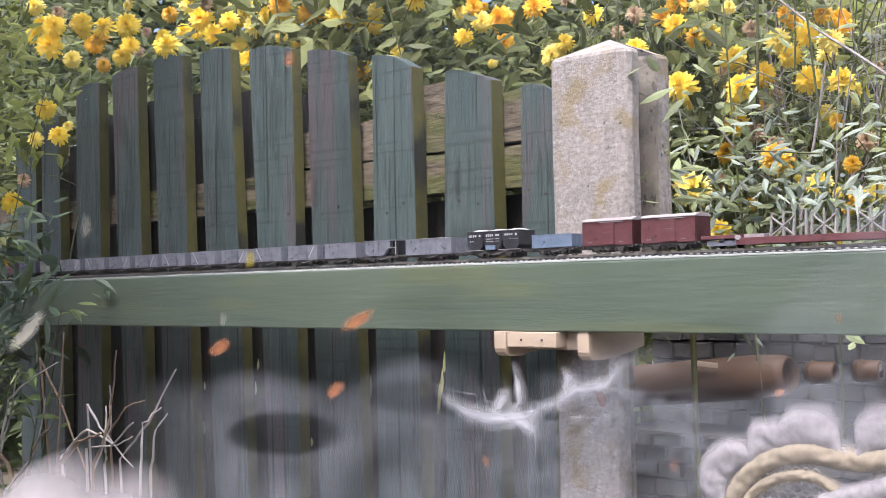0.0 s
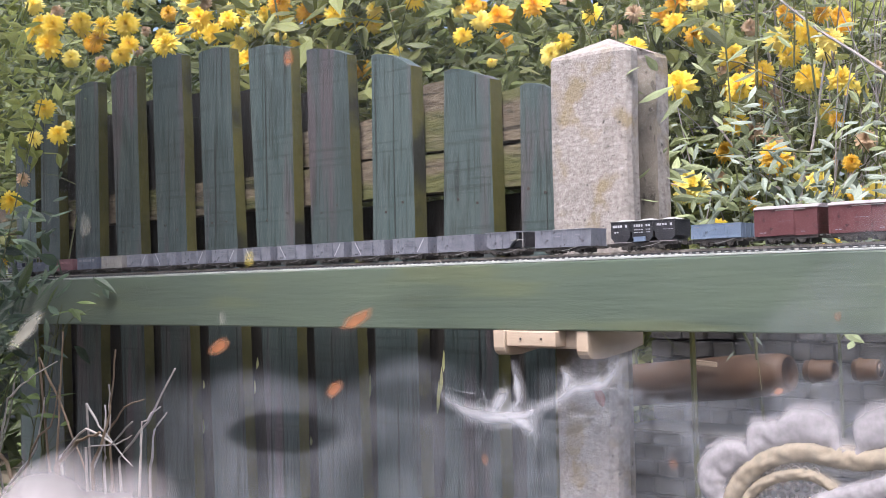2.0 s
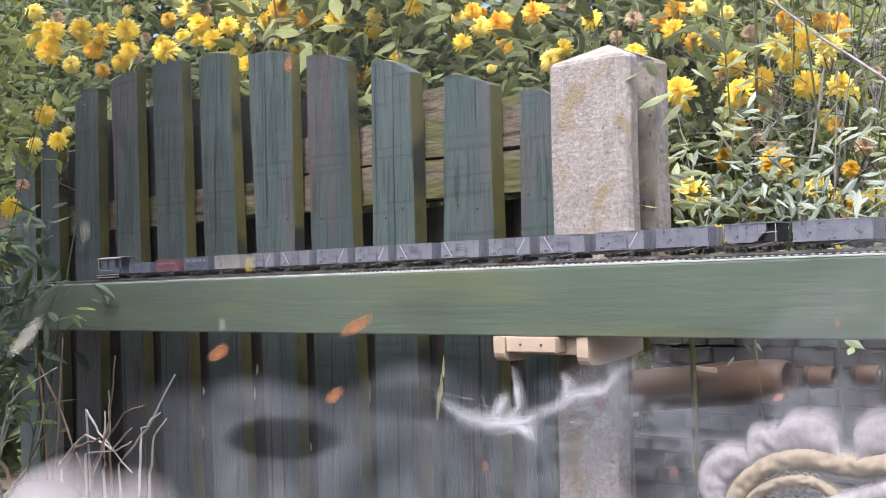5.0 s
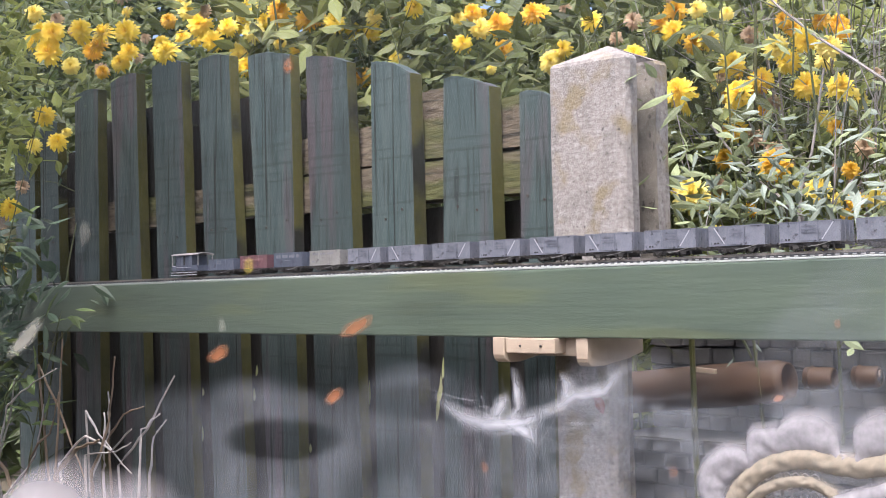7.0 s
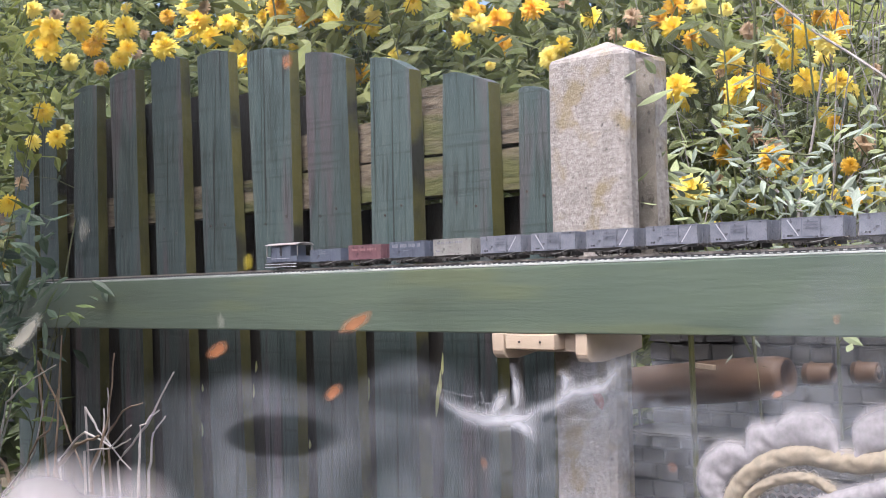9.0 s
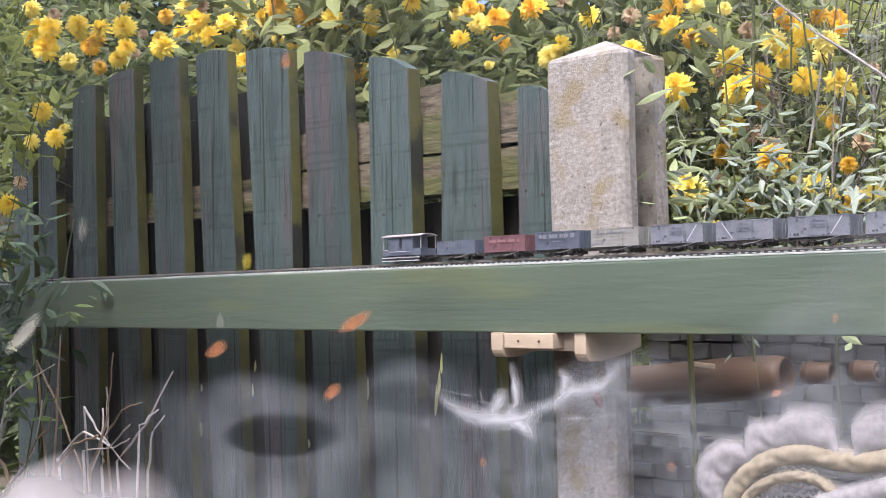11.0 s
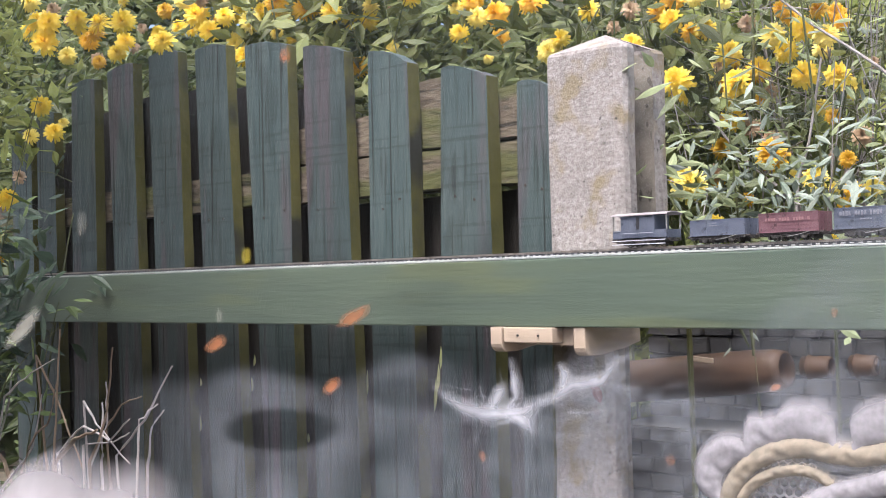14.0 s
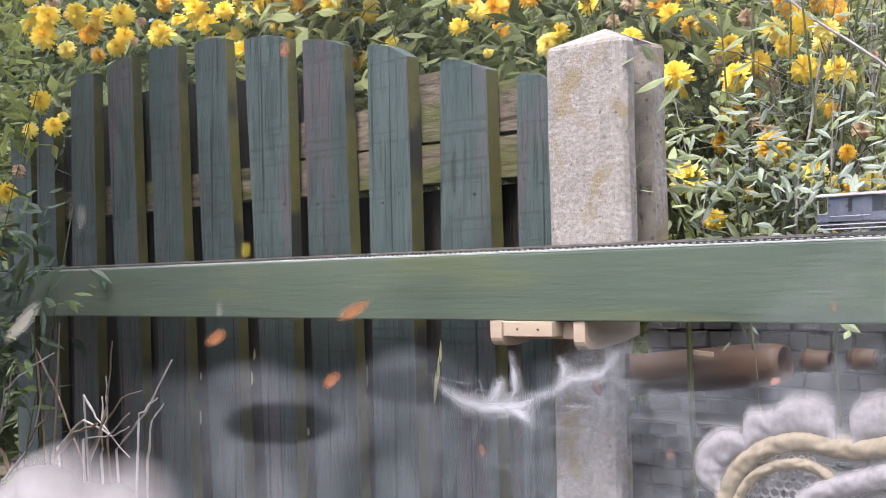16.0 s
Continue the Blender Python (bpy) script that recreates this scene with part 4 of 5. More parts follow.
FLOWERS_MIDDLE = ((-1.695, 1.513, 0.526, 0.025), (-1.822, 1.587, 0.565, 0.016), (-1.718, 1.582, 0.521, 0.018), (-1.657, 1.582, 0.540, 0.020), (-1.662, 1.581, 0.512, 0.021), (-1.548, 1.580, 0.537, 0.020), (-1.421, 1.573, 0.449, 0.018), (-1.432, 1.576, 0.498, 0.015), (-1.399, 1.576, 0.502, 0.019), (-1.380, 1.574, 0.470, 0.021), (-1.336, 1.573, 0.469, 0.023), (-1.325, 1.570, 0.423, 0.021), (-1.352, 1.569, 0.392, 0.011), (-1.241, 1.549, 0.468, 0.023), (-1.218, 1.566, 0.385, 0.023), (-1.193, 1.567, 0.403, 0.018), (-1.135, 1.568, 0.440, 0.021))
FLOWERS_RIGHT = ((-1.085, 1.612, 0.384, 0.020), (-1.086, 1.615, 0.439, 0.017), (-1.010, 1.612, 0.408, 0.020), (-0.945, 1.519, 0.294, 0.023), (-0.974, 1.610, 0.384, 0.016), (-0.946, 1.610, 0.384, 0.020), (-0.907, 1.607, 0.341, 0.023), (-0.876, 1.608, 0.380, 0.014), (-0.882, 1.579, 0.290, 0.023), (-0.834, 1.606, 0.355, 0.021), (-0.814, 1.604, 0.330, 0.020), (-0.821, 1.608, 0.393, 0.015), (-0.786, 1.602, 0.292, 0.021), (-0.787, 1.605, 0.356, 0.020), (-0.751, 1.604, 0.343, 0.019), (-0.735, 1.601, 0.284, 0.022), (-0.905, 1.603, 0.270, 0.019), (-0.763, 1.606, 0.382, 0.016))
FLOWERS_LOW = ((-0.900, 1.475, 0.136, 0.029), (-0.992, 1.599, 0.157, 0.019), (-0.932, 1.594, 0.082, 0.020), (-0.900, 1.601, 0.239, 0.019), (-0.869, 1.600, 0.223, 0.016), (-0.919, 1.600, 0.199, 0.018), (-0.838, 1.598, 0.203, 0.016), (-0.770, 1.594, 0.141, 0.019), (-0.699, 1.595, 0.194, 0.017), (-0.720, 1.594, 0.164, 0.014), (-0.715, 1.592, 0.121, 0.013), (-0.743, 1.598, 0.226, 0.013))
GREEN = (M_LEAF, M_MID)
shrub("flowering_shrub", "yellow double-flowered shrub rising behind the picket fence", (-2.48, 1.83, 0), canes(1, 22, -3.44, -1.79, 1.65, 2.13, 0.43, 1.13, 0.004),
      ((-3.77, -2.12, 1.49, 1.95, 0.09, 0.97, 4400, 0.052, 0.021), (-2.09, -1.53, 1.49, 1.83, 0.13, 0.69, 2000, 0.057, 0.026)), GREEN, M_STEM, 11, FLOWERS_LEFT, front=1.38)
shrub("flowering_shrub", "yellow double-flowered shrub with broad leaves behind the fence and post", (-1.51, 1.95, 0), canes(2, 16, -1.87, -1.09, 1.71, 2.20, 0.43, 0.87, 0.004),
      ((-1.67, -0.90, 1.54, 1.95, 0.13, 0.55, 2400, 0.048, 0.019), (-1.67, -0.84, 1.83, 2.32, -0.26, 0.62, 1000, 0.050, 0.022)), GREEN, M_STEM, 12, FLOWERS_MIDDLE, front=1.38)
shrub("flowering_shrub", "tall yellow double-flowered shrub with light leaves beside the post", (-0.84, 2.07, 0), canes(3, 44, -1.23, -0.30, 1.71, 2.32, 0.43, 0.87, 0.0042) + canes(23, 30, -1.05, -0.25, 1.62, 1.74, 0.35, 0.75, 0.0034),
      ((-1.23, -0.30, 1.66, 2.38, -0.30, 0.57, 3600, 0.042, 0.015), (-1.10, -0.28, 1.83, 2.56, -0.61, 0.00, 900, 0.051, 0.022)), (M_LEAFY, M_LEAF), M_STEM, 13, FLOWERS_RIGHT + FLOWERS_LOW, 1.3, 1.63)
silver = shrub("silver_leaved_shrub", "silvery grey narrow-leaved shrub leaning over the board", (-0.67, 1.73, 0), canes(4, 80, -0.98, -0.41, 1.73, 1.89, 0.17, 0.69, 0.0032),
      ((-0.91, -0.19, 1.39, 1.71, -0.02, 0.19, 1778, 0.028, 0.008), (-0.80, -0.23, 1.46, 1.83, 0.17, 0.56, 1231, 0.030, 0.008), (-0.90, -0.85, 1.38, 1.46, 0.04, 0.26, 40, 0.046, 0.011), (-0.91, -0.40, 1.43, 1.68, 0.02, 0.16, 684, 0.024, 0.010), (-0.836, -0.815, 1.265, 1.30, 0.20, 0.262, 9, 0.030, 0.010), (-0.832, -0.785, 1.27, 1.32, 0.07, 0.165, 20, 0.032, 0.009)), (M_SILVER, M_SAGE), M_GSTEM, 14, (), 0.8)
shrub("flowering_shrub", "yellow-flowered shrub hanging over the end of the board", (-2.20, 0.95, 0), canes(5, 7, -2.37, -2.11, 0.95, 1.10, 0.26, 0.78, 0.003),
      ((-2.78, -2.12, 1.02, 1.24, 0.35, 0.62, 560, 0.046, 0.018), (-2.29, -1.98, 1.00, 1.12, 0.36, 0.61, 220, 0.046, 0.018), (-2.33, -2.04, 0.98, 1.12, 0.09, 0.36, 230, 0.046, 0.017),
       # Two clumps above the view, added to shade the board's left end.
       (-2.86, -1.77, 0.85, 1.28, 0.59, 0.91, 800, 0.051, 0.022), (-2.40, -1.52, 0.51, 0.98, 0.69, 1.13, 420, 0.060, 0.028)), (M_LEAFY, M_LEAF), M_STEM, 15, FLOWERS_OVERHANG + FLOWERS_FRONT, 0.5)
shrub("evergreen_shrub", "dark lance-leaved evergreen shrub at the end of the board", (-2.10, 1.00, 0), canes(6, 8, -2.23, -2.02, 0.95, 1.05, -0.17, 0.09, 0.003),
      ((-2.28, -1.955, 0.95, 1.10, -0.19, 0.11, 850, 0.054, 0.017), (-2.24, -1.95, 0.93, 1.07, -0.39, -0.13, 300, 0.050, 0.015)), (M_TEAL, M_FRESH), M_STEM, 16, (), 0.5)


for pts, rad in ((((-0.596, 1.714, -0.783), (-0.594, 1.652, -0.090), (-0.593, 1.534, 0.215), (-0.646, 1.538, 0.273), (-0.690, 1.541, 0.308), (-0.739, 1.543, 0.345), (-0.794, 1.547, 0.395), (-0.834, 1.550, 0.439)), 0.0028),
                 (((-0.784, 1.693, -0.783), (-0.814, 1.656, -0.091), (-0.786, 1.566, 0.065), (-0.784, 1.570, 0.136), (-0.766, 1.572, 0.190), (-0.755, 1.575, 0.256), (-0.747, 1.578, 0.308)), 0.0028),
                 (((-0.737, 1.704, -0.783), (-0.774, 1.657, -0.047), (-0.783, 1.568, 0.104), (-0.809, 1.570, 0.126), (-0.868, 1.573, 0.175), (-0.900, 1.576, 0.212), (-0.932, 1.579, 0.253)), 0.0030)):
    bm = bmesh.new()
    tube(bm, [Vector(p) + Vector((0, 0, EYE)) - silver.location for p in pts], [rad * (1 - 0.5 * k / len(pts)) for k in range(len(pts))], 6)
    part("branch", bm, M_GSTEM, silver, "bare grey woody branch")


def hedge(seed, count, x0, x1, top, gaps, material, label):
    r = random.Random(seed)
    specs = []
    for _ in range(count):
        p = Vector((r.uniform(x0, x1), r.uniform(2.5, 3.5), r.uniform(0.0, top)))
        if p.z > 1.3 and r.random() < gaps:
            continue
        k = r.uniform(0.7, 1.3)
        specs.append(spray(r, p, rand_dir(r, 0.1, -0.4), 0.13 * k, 0.075 * k, 0.3))
    h = new("hedge", leaf_mesh("hedge", specs, material))
    tagged(h, label, "hedge", kind="stuff")


hedge(31, 17000, -8.5, -1.9, 2.8, 0.0, M_DEEP, "dense dark green hedge at the back")
hedge(32, 6000, -2.1, 1.6, 2.4, 0.1, M_LEAFY, "light yellow-green bushes at the back")
hedge(33, 4500, -2.1, 1.6, 2.4, 0.1, M_LEAF, "mid-green bushes at the back")
# ---- dry stalks in front of the fence ----
M_DRY = mat("dry_pale_stalk", (0.44, 0.39, 0.36), (0.64, 0.59, 0.55), 30, 0.8, bump=0.3, bscale=200, objrand=0.2)
M_DRYD = mat("dry_brown_stalk", (0.20, 0.14, 0.09), (0.34, 0.25, 0.17), 30, 0.8, bump=0.3, bscale=200)


def dry_plant():
    r = random.Random(5)
    o = Vector((-1.25, 0.8, 0))
    at = (-1.754, 1.000, 0)
    p = thing("dry_plant", at, "clump of dead bare stalks, bleached and snapped, by the fence", "plant")
    p.scale = (1.03, 1.2, 0.866)
    stalks = (((-1.352, -0.36), (-1.345, -0.20), (-1.322, -0.068)), ((-1.497, -0.37), (-1.43, -0.20), (-1.375, -0.16), (-1.292, -0.122)),
              ((-1.275, -0.34), (-1.252, -0.25), (-1.236, -0.167)), ((-1.17, -0.30), (-1.146, -0.225), (-1.142, -0.19), (-1.108, -0.095)),
              ((-1.135, -0.29), (-1.06, -0.22), (-1.0, -0.126)), ((-1.06, -0.29), (-1.05, -0.22), (-1.018, -0.19)),
              ((-1.29, -0.32), (-1.2, -0.262), (-1.14, -0.24)), ((-1.43, -0.38), (-1.36, -0.29), (-1.325, -0.19)),
              ((-1.49, -0.35), (-1.468, -0.24), (-1.455, -0.18)), ((-1.55, -0.25), (-1.46, -0.33), (-1.36, -0.42)),
              ((-1.24, -0.20), (-1.19, -0.235), (-1.10, -0.30)), ((-1.18, -0.27), (-1.12, -0.262), (-1.05, -0.215)), ((-1.41, -0.12), (-1.37, -0.2), (-1.28, -0.34)),
              ((-1.30, -0.30), (-1.235, -0.242), (-1.14, -0.265), (-1.095, -0.245)), ((-1.12, -0.31), (-1.105, -0.24), (-1.085, -0.21)), ((-1.33, -0.33), (-1.30, -0.27), (-1.26, -0.235), (-1.22, -0.16)), ((-1.22, -0.31), (-1.19, -0.26), (-1.195, -0.20)), ((-1.53, -0.33), (-1.50, -0.22), (-1.49, -0.15)), ((-1.19, -0.25), (-1.14, -0.20), (-1.10, -0.185)))
    for i, pts in enumerate(stalks):
        y = 0.80 + r.uniform(-0.04, 0.04)
        foot = Vector((pts[0][0] * 0.7 - 0.37 + r.uniform(-0.03, 0.03), y + 0.03, -0.90))
        path = [foot] + [Vector((x, y + r.uniform(-0.01, 0.01), z)) for x, z in pts]
        path = [q + Vector((0, 0, 0.90)) - o for q in path]
        bm = bmesh.new()
        k = 0.0048 if i in (6, 9) else 0.0024
        fine = []
        for a, b in zip(path, path[1:]):
            fine += [a.lerp(b, t / 4) + Vector((r.gauss(0, 0.0015), 0, r.gauss(0, 0.0015))) for t in range(4)]
        fine.append(path[-1])
        n = len(fine)
        tube(bm, fine, [k * (1 - 0.6 * j / n) * r.uniform(0.85, 1.2) for j in range(n)], 6)
        part("stalk", bm, M_DRY if i % 3 else M_DRYD, p)


dry_plant()

M_SLIVER = mat("pale_light_sliver", (0.66, 0.68, 0.24), (0.80, 0.80, 0.45), 20, 0.6, trans=0.4)


def grass_blades():
    """Slivers of light in the gaps of the fence, put in as pale blades."""
    r = random.Random(19)
    specs = []
    for x, z, ln in ((-1.412, -0.179, 0.048), (-1.421, -0.182, 0.017), (-1.253, -0.160, 0.044), (-1.260, -0.190, 0.052), (-1.246, -0.126, 0.035), (-1.700, -0.136, 0.022),
                     (-1.707, -0.181, 0.026), (-1.860, -0.178, 0.017), (-1.863, -0.262, 0.030), (-1.556, -0.260, 0.017), (-1.419, -0.077, 0.017)):
        d = Vector((r.uniform(0.05, 0.22), -0.05, 1)).normalized()
        specs.append((Vector((x, FY + 0.044, z + EYE)), d, Vector((1, 0, -d.x)).normalized(), ln, 0.0075, 0.0))
    tagged(new("grass_blades", leaf_mesh("grass_blades", specs, M_SLIVER)), "slivers of light in the fence gaps, put in as pale blades", "grass", kind="stuff")


grass_blades()

M_DEADLEAF = mat("dead_red_brown_leaf", (0.16, 0.04, 0.03), (0.26, 0.08, 0.06), 40, 0.8)
spec = (Vector((-0.884, 1.2255, EYE - 0.151)), Vector((-0.45, -0.02, 0.89)).normalized(), Vector((0.89, 0.0, 0.45)).normalized(), 0.032, 0.015, 0.0)
tagged(new("dead_leaf", leaf_mesh("dead_leaf", [spec], M_DEADLEAF)), "small dead red-brown leaf stuck on the concrete post", "leaf")

# ---- added low wall with brown stand-in pipes, beside the post ----
M_BLOCK = mat("grey_stone_block", (0.075, 0.072, 0.072), (0.14, 0.135, 0.135), 12, 0.9, bump=0.8, bscale=60, spots=(0.10, 0.09, 0.08), sscale=20, sthresh=0.62, objrand=0.25)
M_PIPE = mat("brown_stand_in_pipe", (0.085, 0.048, 0.030), (0.14, 0.082, 0.050), 12, 0.6, bump=0.3, bscale=60, spots=(0.11, 0.07, 0.045), sscale=9, sthresh=0.6)
M_MORTAR = mat("dark_mortar", (0.075, 0.072, 0.070), (0.12, 0.115, 0.11), 25, 0.95, bump=0.5, bscale=90)


# Added wall: carries the brown pipes and stands in for reflected grey lace.
def low_wall():
    w = thing("low_stone_wall", (-0.688, 1.464, 0), "low rough grey stone wall added beside the fence post", "wall", kind="structure")
    bm = bmesh.new()
    box(bm, -0.36, 1.25, 0.012, 0.155, 0, EYE - 0.210)
    part("core", bm, M_MORTAR, w, "dark mortar bed")
    r = random.Random(8)
    meshes = []
    for k in range(8):
        bm = bmesh.new()
        box(bm, -0.5, 0.5, 0, 1, -0.5, 0.5, 0.12)
        for v in bm.verts:
            v.co += Vector((r.gauss(0, 0.03), r.gauss(0, 0.08), r.gauss(0, 0.04)))
        meshes.append(mesh_of("stone", bm, M_BLOCK))
    z = 0.40
    while z < EYE - 0.213:
        h = r.uniform(0.02, 0.03)
        h = min(h, EYE - 0.210 - z)
        x = -0.36
        while x < 1.2:
            ln = r.uniform(0.028, 0.06) if x < 1.3 else r.uniform(0.12, 0.2)
            s = new("stone", r.choice(meshes))
            s.parent = w
            s.location = (x + ln / 2, -0.004, z + h / 2)
            s.scale = (ln * 0.93, 0.018, h * 0.88)
            x += ln
        z += h
    bm = bmesh.new()
    box(bm, -0.36, 1.25, 0.132, 0.155, EYE - 0.2095, EYE - 0.063)
    part("core", bm, M_MORTAR, w, "dark mortar bed")
    z = EYE - 0.209
    while z < EYE - 0.068:
        h = min(r.uniform(0.02, 0.03), EYE - 0.062 - z)
        x = -0.36
        while x < 1.2:
            ln = r.uniform(0.028, 0.06) if x < 1.3 else r.uniform(0.12, 0.2)
            s = new("stone", r.choice(meshes))
            s.parent, s.location, s.scale = w, (x + ln / 2, 0.118, z + h / 2), (ln * 0.93, 0.018, h * 0.88)
            x += ln
        z += h
    return w


low_wall()


# Brown reflection in the window, built as a pipe on the wall.
def clay_pipe(x, z, length, tilt, thick, label):
    p = thing("clay_pipe", (x, 1.525, EYE + z), label, "pipe")
    p.rotation_euler = (0, radians(-tilt), 0)
    k, t = length / 0.262, thick
    bm = bmesh.new()
    n = 28
    prof = [(0.0, 0.030), (0.0, 0.036), (0.05, 0.036), (0.052, 0.040), (0.056, 0.041), (0.060, 0.040), (0.062, 0.036), (0.235, 0.035), (0.255, 0.032), (0.262, 0.028), (0.262, 0.024), (0.0, 0.024)]
    rows = [[bm.verts.new((q * k, t * r * math.cos(j * math.tau / n), t * r * math.sin(j * math.tau / n))) for j in range(n)] for q, r in prof]
    for a, b in zip(rows, rows[1:] + rows[:1]):
        for j in range(n):
            bm.faces.new((a[j], a[(j + 1) % n], b[(j + 1) % n], b[j]))
    bmesh.ops.contextual_create(bm, geom=[v for v in rows[-2]])
    part("barrel", bm, M_PIPE, p, smooth=True)


clay_pipe(-1.275, -0.176, 0.492, 6, 0.88, "brown pipe on the low wall, put in for a reflected brown band")
clay_pipe(-0.760, -0.121, 0.040, 2, 0.42, "short brown pipe piece on the low wall, put in for a reflected brown oval")
clay_pipe(-0.692, -0.117, 0.034, 2, 0.40, "short brown pipe piece on the low wall, put in for a reflected brown oval")

bm = bmesh.new()
box(bm, -0.021, 0.021, -0.002, 0.002, -0.0036, 0.0036, 0.001)
sp = new("wood_splinter", mesh_of("wood_splinter", bm, M_PINE))
sp.matrix_world = pose(-0.897, 1.486, EYE - 0.112, 0, 4, 0)
tagged(sp, "pale wood splinter lying against the brown pipe", "splinter")
bm = bmesh.new()
tube(bm, [(0, 0, 0), (0.004, 0.004, 0.3), (0.0, 0.0, EYE - 0.03)], (0.0052, 0.0048, 0.0040), 7)
tagged(new("plant_stake", mesh_of("plant_stake", bm, M_MOSS)), "thin mossy green plant stake by the low wall", "stake").location = (-0.893, 1.45, 0)

# ---- window in front of the camera: pane, sill, frame ----
WY = 0.427
M_FRAME = mat("painted_window_frame", (0.45, 0.44, 0.42), (0.6, 0.59, 0.57), 15, 0.55)
M_GLASS = bpy.data.materials.new("window_glass")
M_GLASS.use_nodes = True
gn, gl = M_GLASS.node_tree.nodes, M_GLASS.node_tree.links
gn.remove(gn["Principled BSDF"])
g_t, g_g, g_m = gn.new("ShaderNodeBsdfTransparent"), gn.new("ShaderNodeBsdfGlossy"), gn.new("ShaderNodeMixShader")
g_t.inputs[0].default_value = (0.97, 0.975, 0.97, 1)
g_g.inputs["Roughness"].default_value = 0.02
g_m.inputs[0].default_value = 0.012
gl.new(g_t.outputs[0], g_m.inputs[1])
gl.new(g_g.outputs[0], g_m.inputs[2])
gl.new(g_m.outputs[0], gn["Material Output"].inputs[0])


def window():
    w = thing("window_1", (-0.52, WY, EYE), "old garden window with dirty cobwebbed glass", "window", kind="structure")
    bm = bmesh.new()
    box(bm, -0.80, 0.75, 0, 0.004, -0.30, 0.75)
    pane = part("pane", bm, M_GLASS, w, "dirty clear glass pane")
    pane.visible_shadow = False
    for x0, x1, z0, z1 in ((-0.85, -0.80, -0.35, 0.80), (0.75, 0.80, -0.35, 0.80), (-0.80, 0.75, 0.75, 0.80), (-0.80, 0.75, -0.35, -0.30)):
        bm = bmesh.new()
        box(bm, x0, x1, -0.02, 0.025, z0, z1, 0.003)
        part("window_frame", bm, M_FRAME, w)
    bm = bmesh.new()
    box(bm, -0.9, 0.85, -0.20, -0.021, -0.335, -0.30, 0.004)
    part("window_sill", bm, M_FRAME, w)
    bm = bmesh.new()
    box(bm, -0.9, 0.85, -0.06, 0.06, -EYE, -0.351)
    part("wall_under_window", bm, M_BLOCK, w)


window()


def cover_mesh(name, verts, faces, cover, material):
    me = bpy.data.meshes.new(name)
    me.from_pydata(verts, [], faces)
    at = me.attributes.new("cover", "FLOAT", "POINT")
    at.data.foreach_set("value", cover)
    me.materials.append(material)
    me.polygons.foreach_set("use_smooth", [True] * len(me.polygons))
    return me


# petals and scraps caught on the glass
M_SCRAP = veil("orange_petal_scrap", (0.44, 0.19, 0.09), 0.5, 0.9, 90, glow=0.45)
M_SCRAPY = veil("yellow_petal_scrap", (0.75, 0.6, 0.08), 0.6, 1.0, 60, glow=0.45)
M_SCRAPG = veil("pale_leaf_scrap", (0.66, 0.64, 0.54), 0.5, 0.95, 40, glow=0.5)


def scrap(x, z, ln, wd, turn, material, label, strength=1.0):
    """A soft-edged dried petal; it thins out towards its rim."""
    n, rings = 44, 8
    verts, faces, cover = [(0, 0, 0)], [], [strength]
    r = random.Random(int(x * 1e5) + 77)
    ph = r.uniform(0, 9)
    wob = [1 + 0.22 * noise.noise((1.3 * math.cos(j * math.tau / n), 1.3 * math.sin(j * math.tau / n), ph)) for j in range(n)]
    for k in range(1, rings + 1):
        t = k / rings
        for j in range(n):
            a = j * math.tau / n
            verts.append((ln / 2 * t * math.cos(a) * wob[j], 0.0, wd / 2 * t * math.sin(a) * wob[j]))
            cover.append(strength * max(0.0, min(1.0, (1 - t) * 1.9)))
    for j in range(n):
        faces.append((0, 1 + (j + 1) % n, 1 + j))
        for k in range(rings - 1):
            b = 1 + k * n
            faces.append((b + j, b + (j + 1) % n, b + n + (j + 1) % n, b + n + j))
    ob = new("dried_petal", cover_mesh("dried_petal", verts, faces, cover, material))
    ob.matrix_world = pose(SX * x + SHIFT, WY - 0.0014, EYE + SZ * z, 0, -turn, 0) @ Matrix.Scale(0.93, 4)
    tagged(ob, label, "petal", "petals on the glass")


K = 0.35 / 0.33
SX, SZ, SHIFT = 1.035, 0.866, -0.194     # widths, heights and side step of what hangs on the glass
for x, z, ln, wd, turn in ((-0.2463, -0.0169, 0.033, 0.0095, 20), (-0.3551, -0.0345, 0.028, 0.0100, 17), (-0.2623, -0.0568, 0.021, 0.0085, 24), (-0.0274, -0.0456, 0.0075, 0.004, 20)):
    scrap(x * K, z * K, ln, wd, turn, M_SCRAP, "dried orange petal stuck to the window pane")
for x, z, ln, wd, turn, st in ((-0.2936, 0.1413, 0.012, 0.012, 0, 0.8), (-0.1656, -0.088, 0.006, 0.007, 40, 0.6), (-0.0712, -0.0806, 0.006, 0.006, 0, 0.5), (-0.0049, -0.0142, 0.004, 0.005, 0, 0.5)):
    scrap(x * K, z * K, ln, wd, turn, M_SCRAP, "small faded orange petal on the window pane", st)
scrap(-0.3274 * K, 0.0209 * K, 0.012, 0.011, 0, M_SCRAPY, "small yellow petal on the window pane", 0.4)
scrap(-0.5687 * K, -0.0272 * K, 0.074, 0.017, 26, M_SCRAPG, "pale dried leaf caught on the window pane", 0.6)
scrap(-0.352 * K, -0.016 * K, 0.010, 0.012, 0, M_SCRAPG, "pale soft-edged speck on the window pane", 0.25)
scrap(-0.492 * K, 0.052 * K, 0.018, 0.022, 0, M_SCRAPG, "pale soft-edged speck on the window pane", 0.18)

# cobweb
M_WEB = veil("dusty_cobweb", (0.85, 0.85, 0.88), 0.7, 1.0, 90, (1, 1, 1.5), glow=0.4)


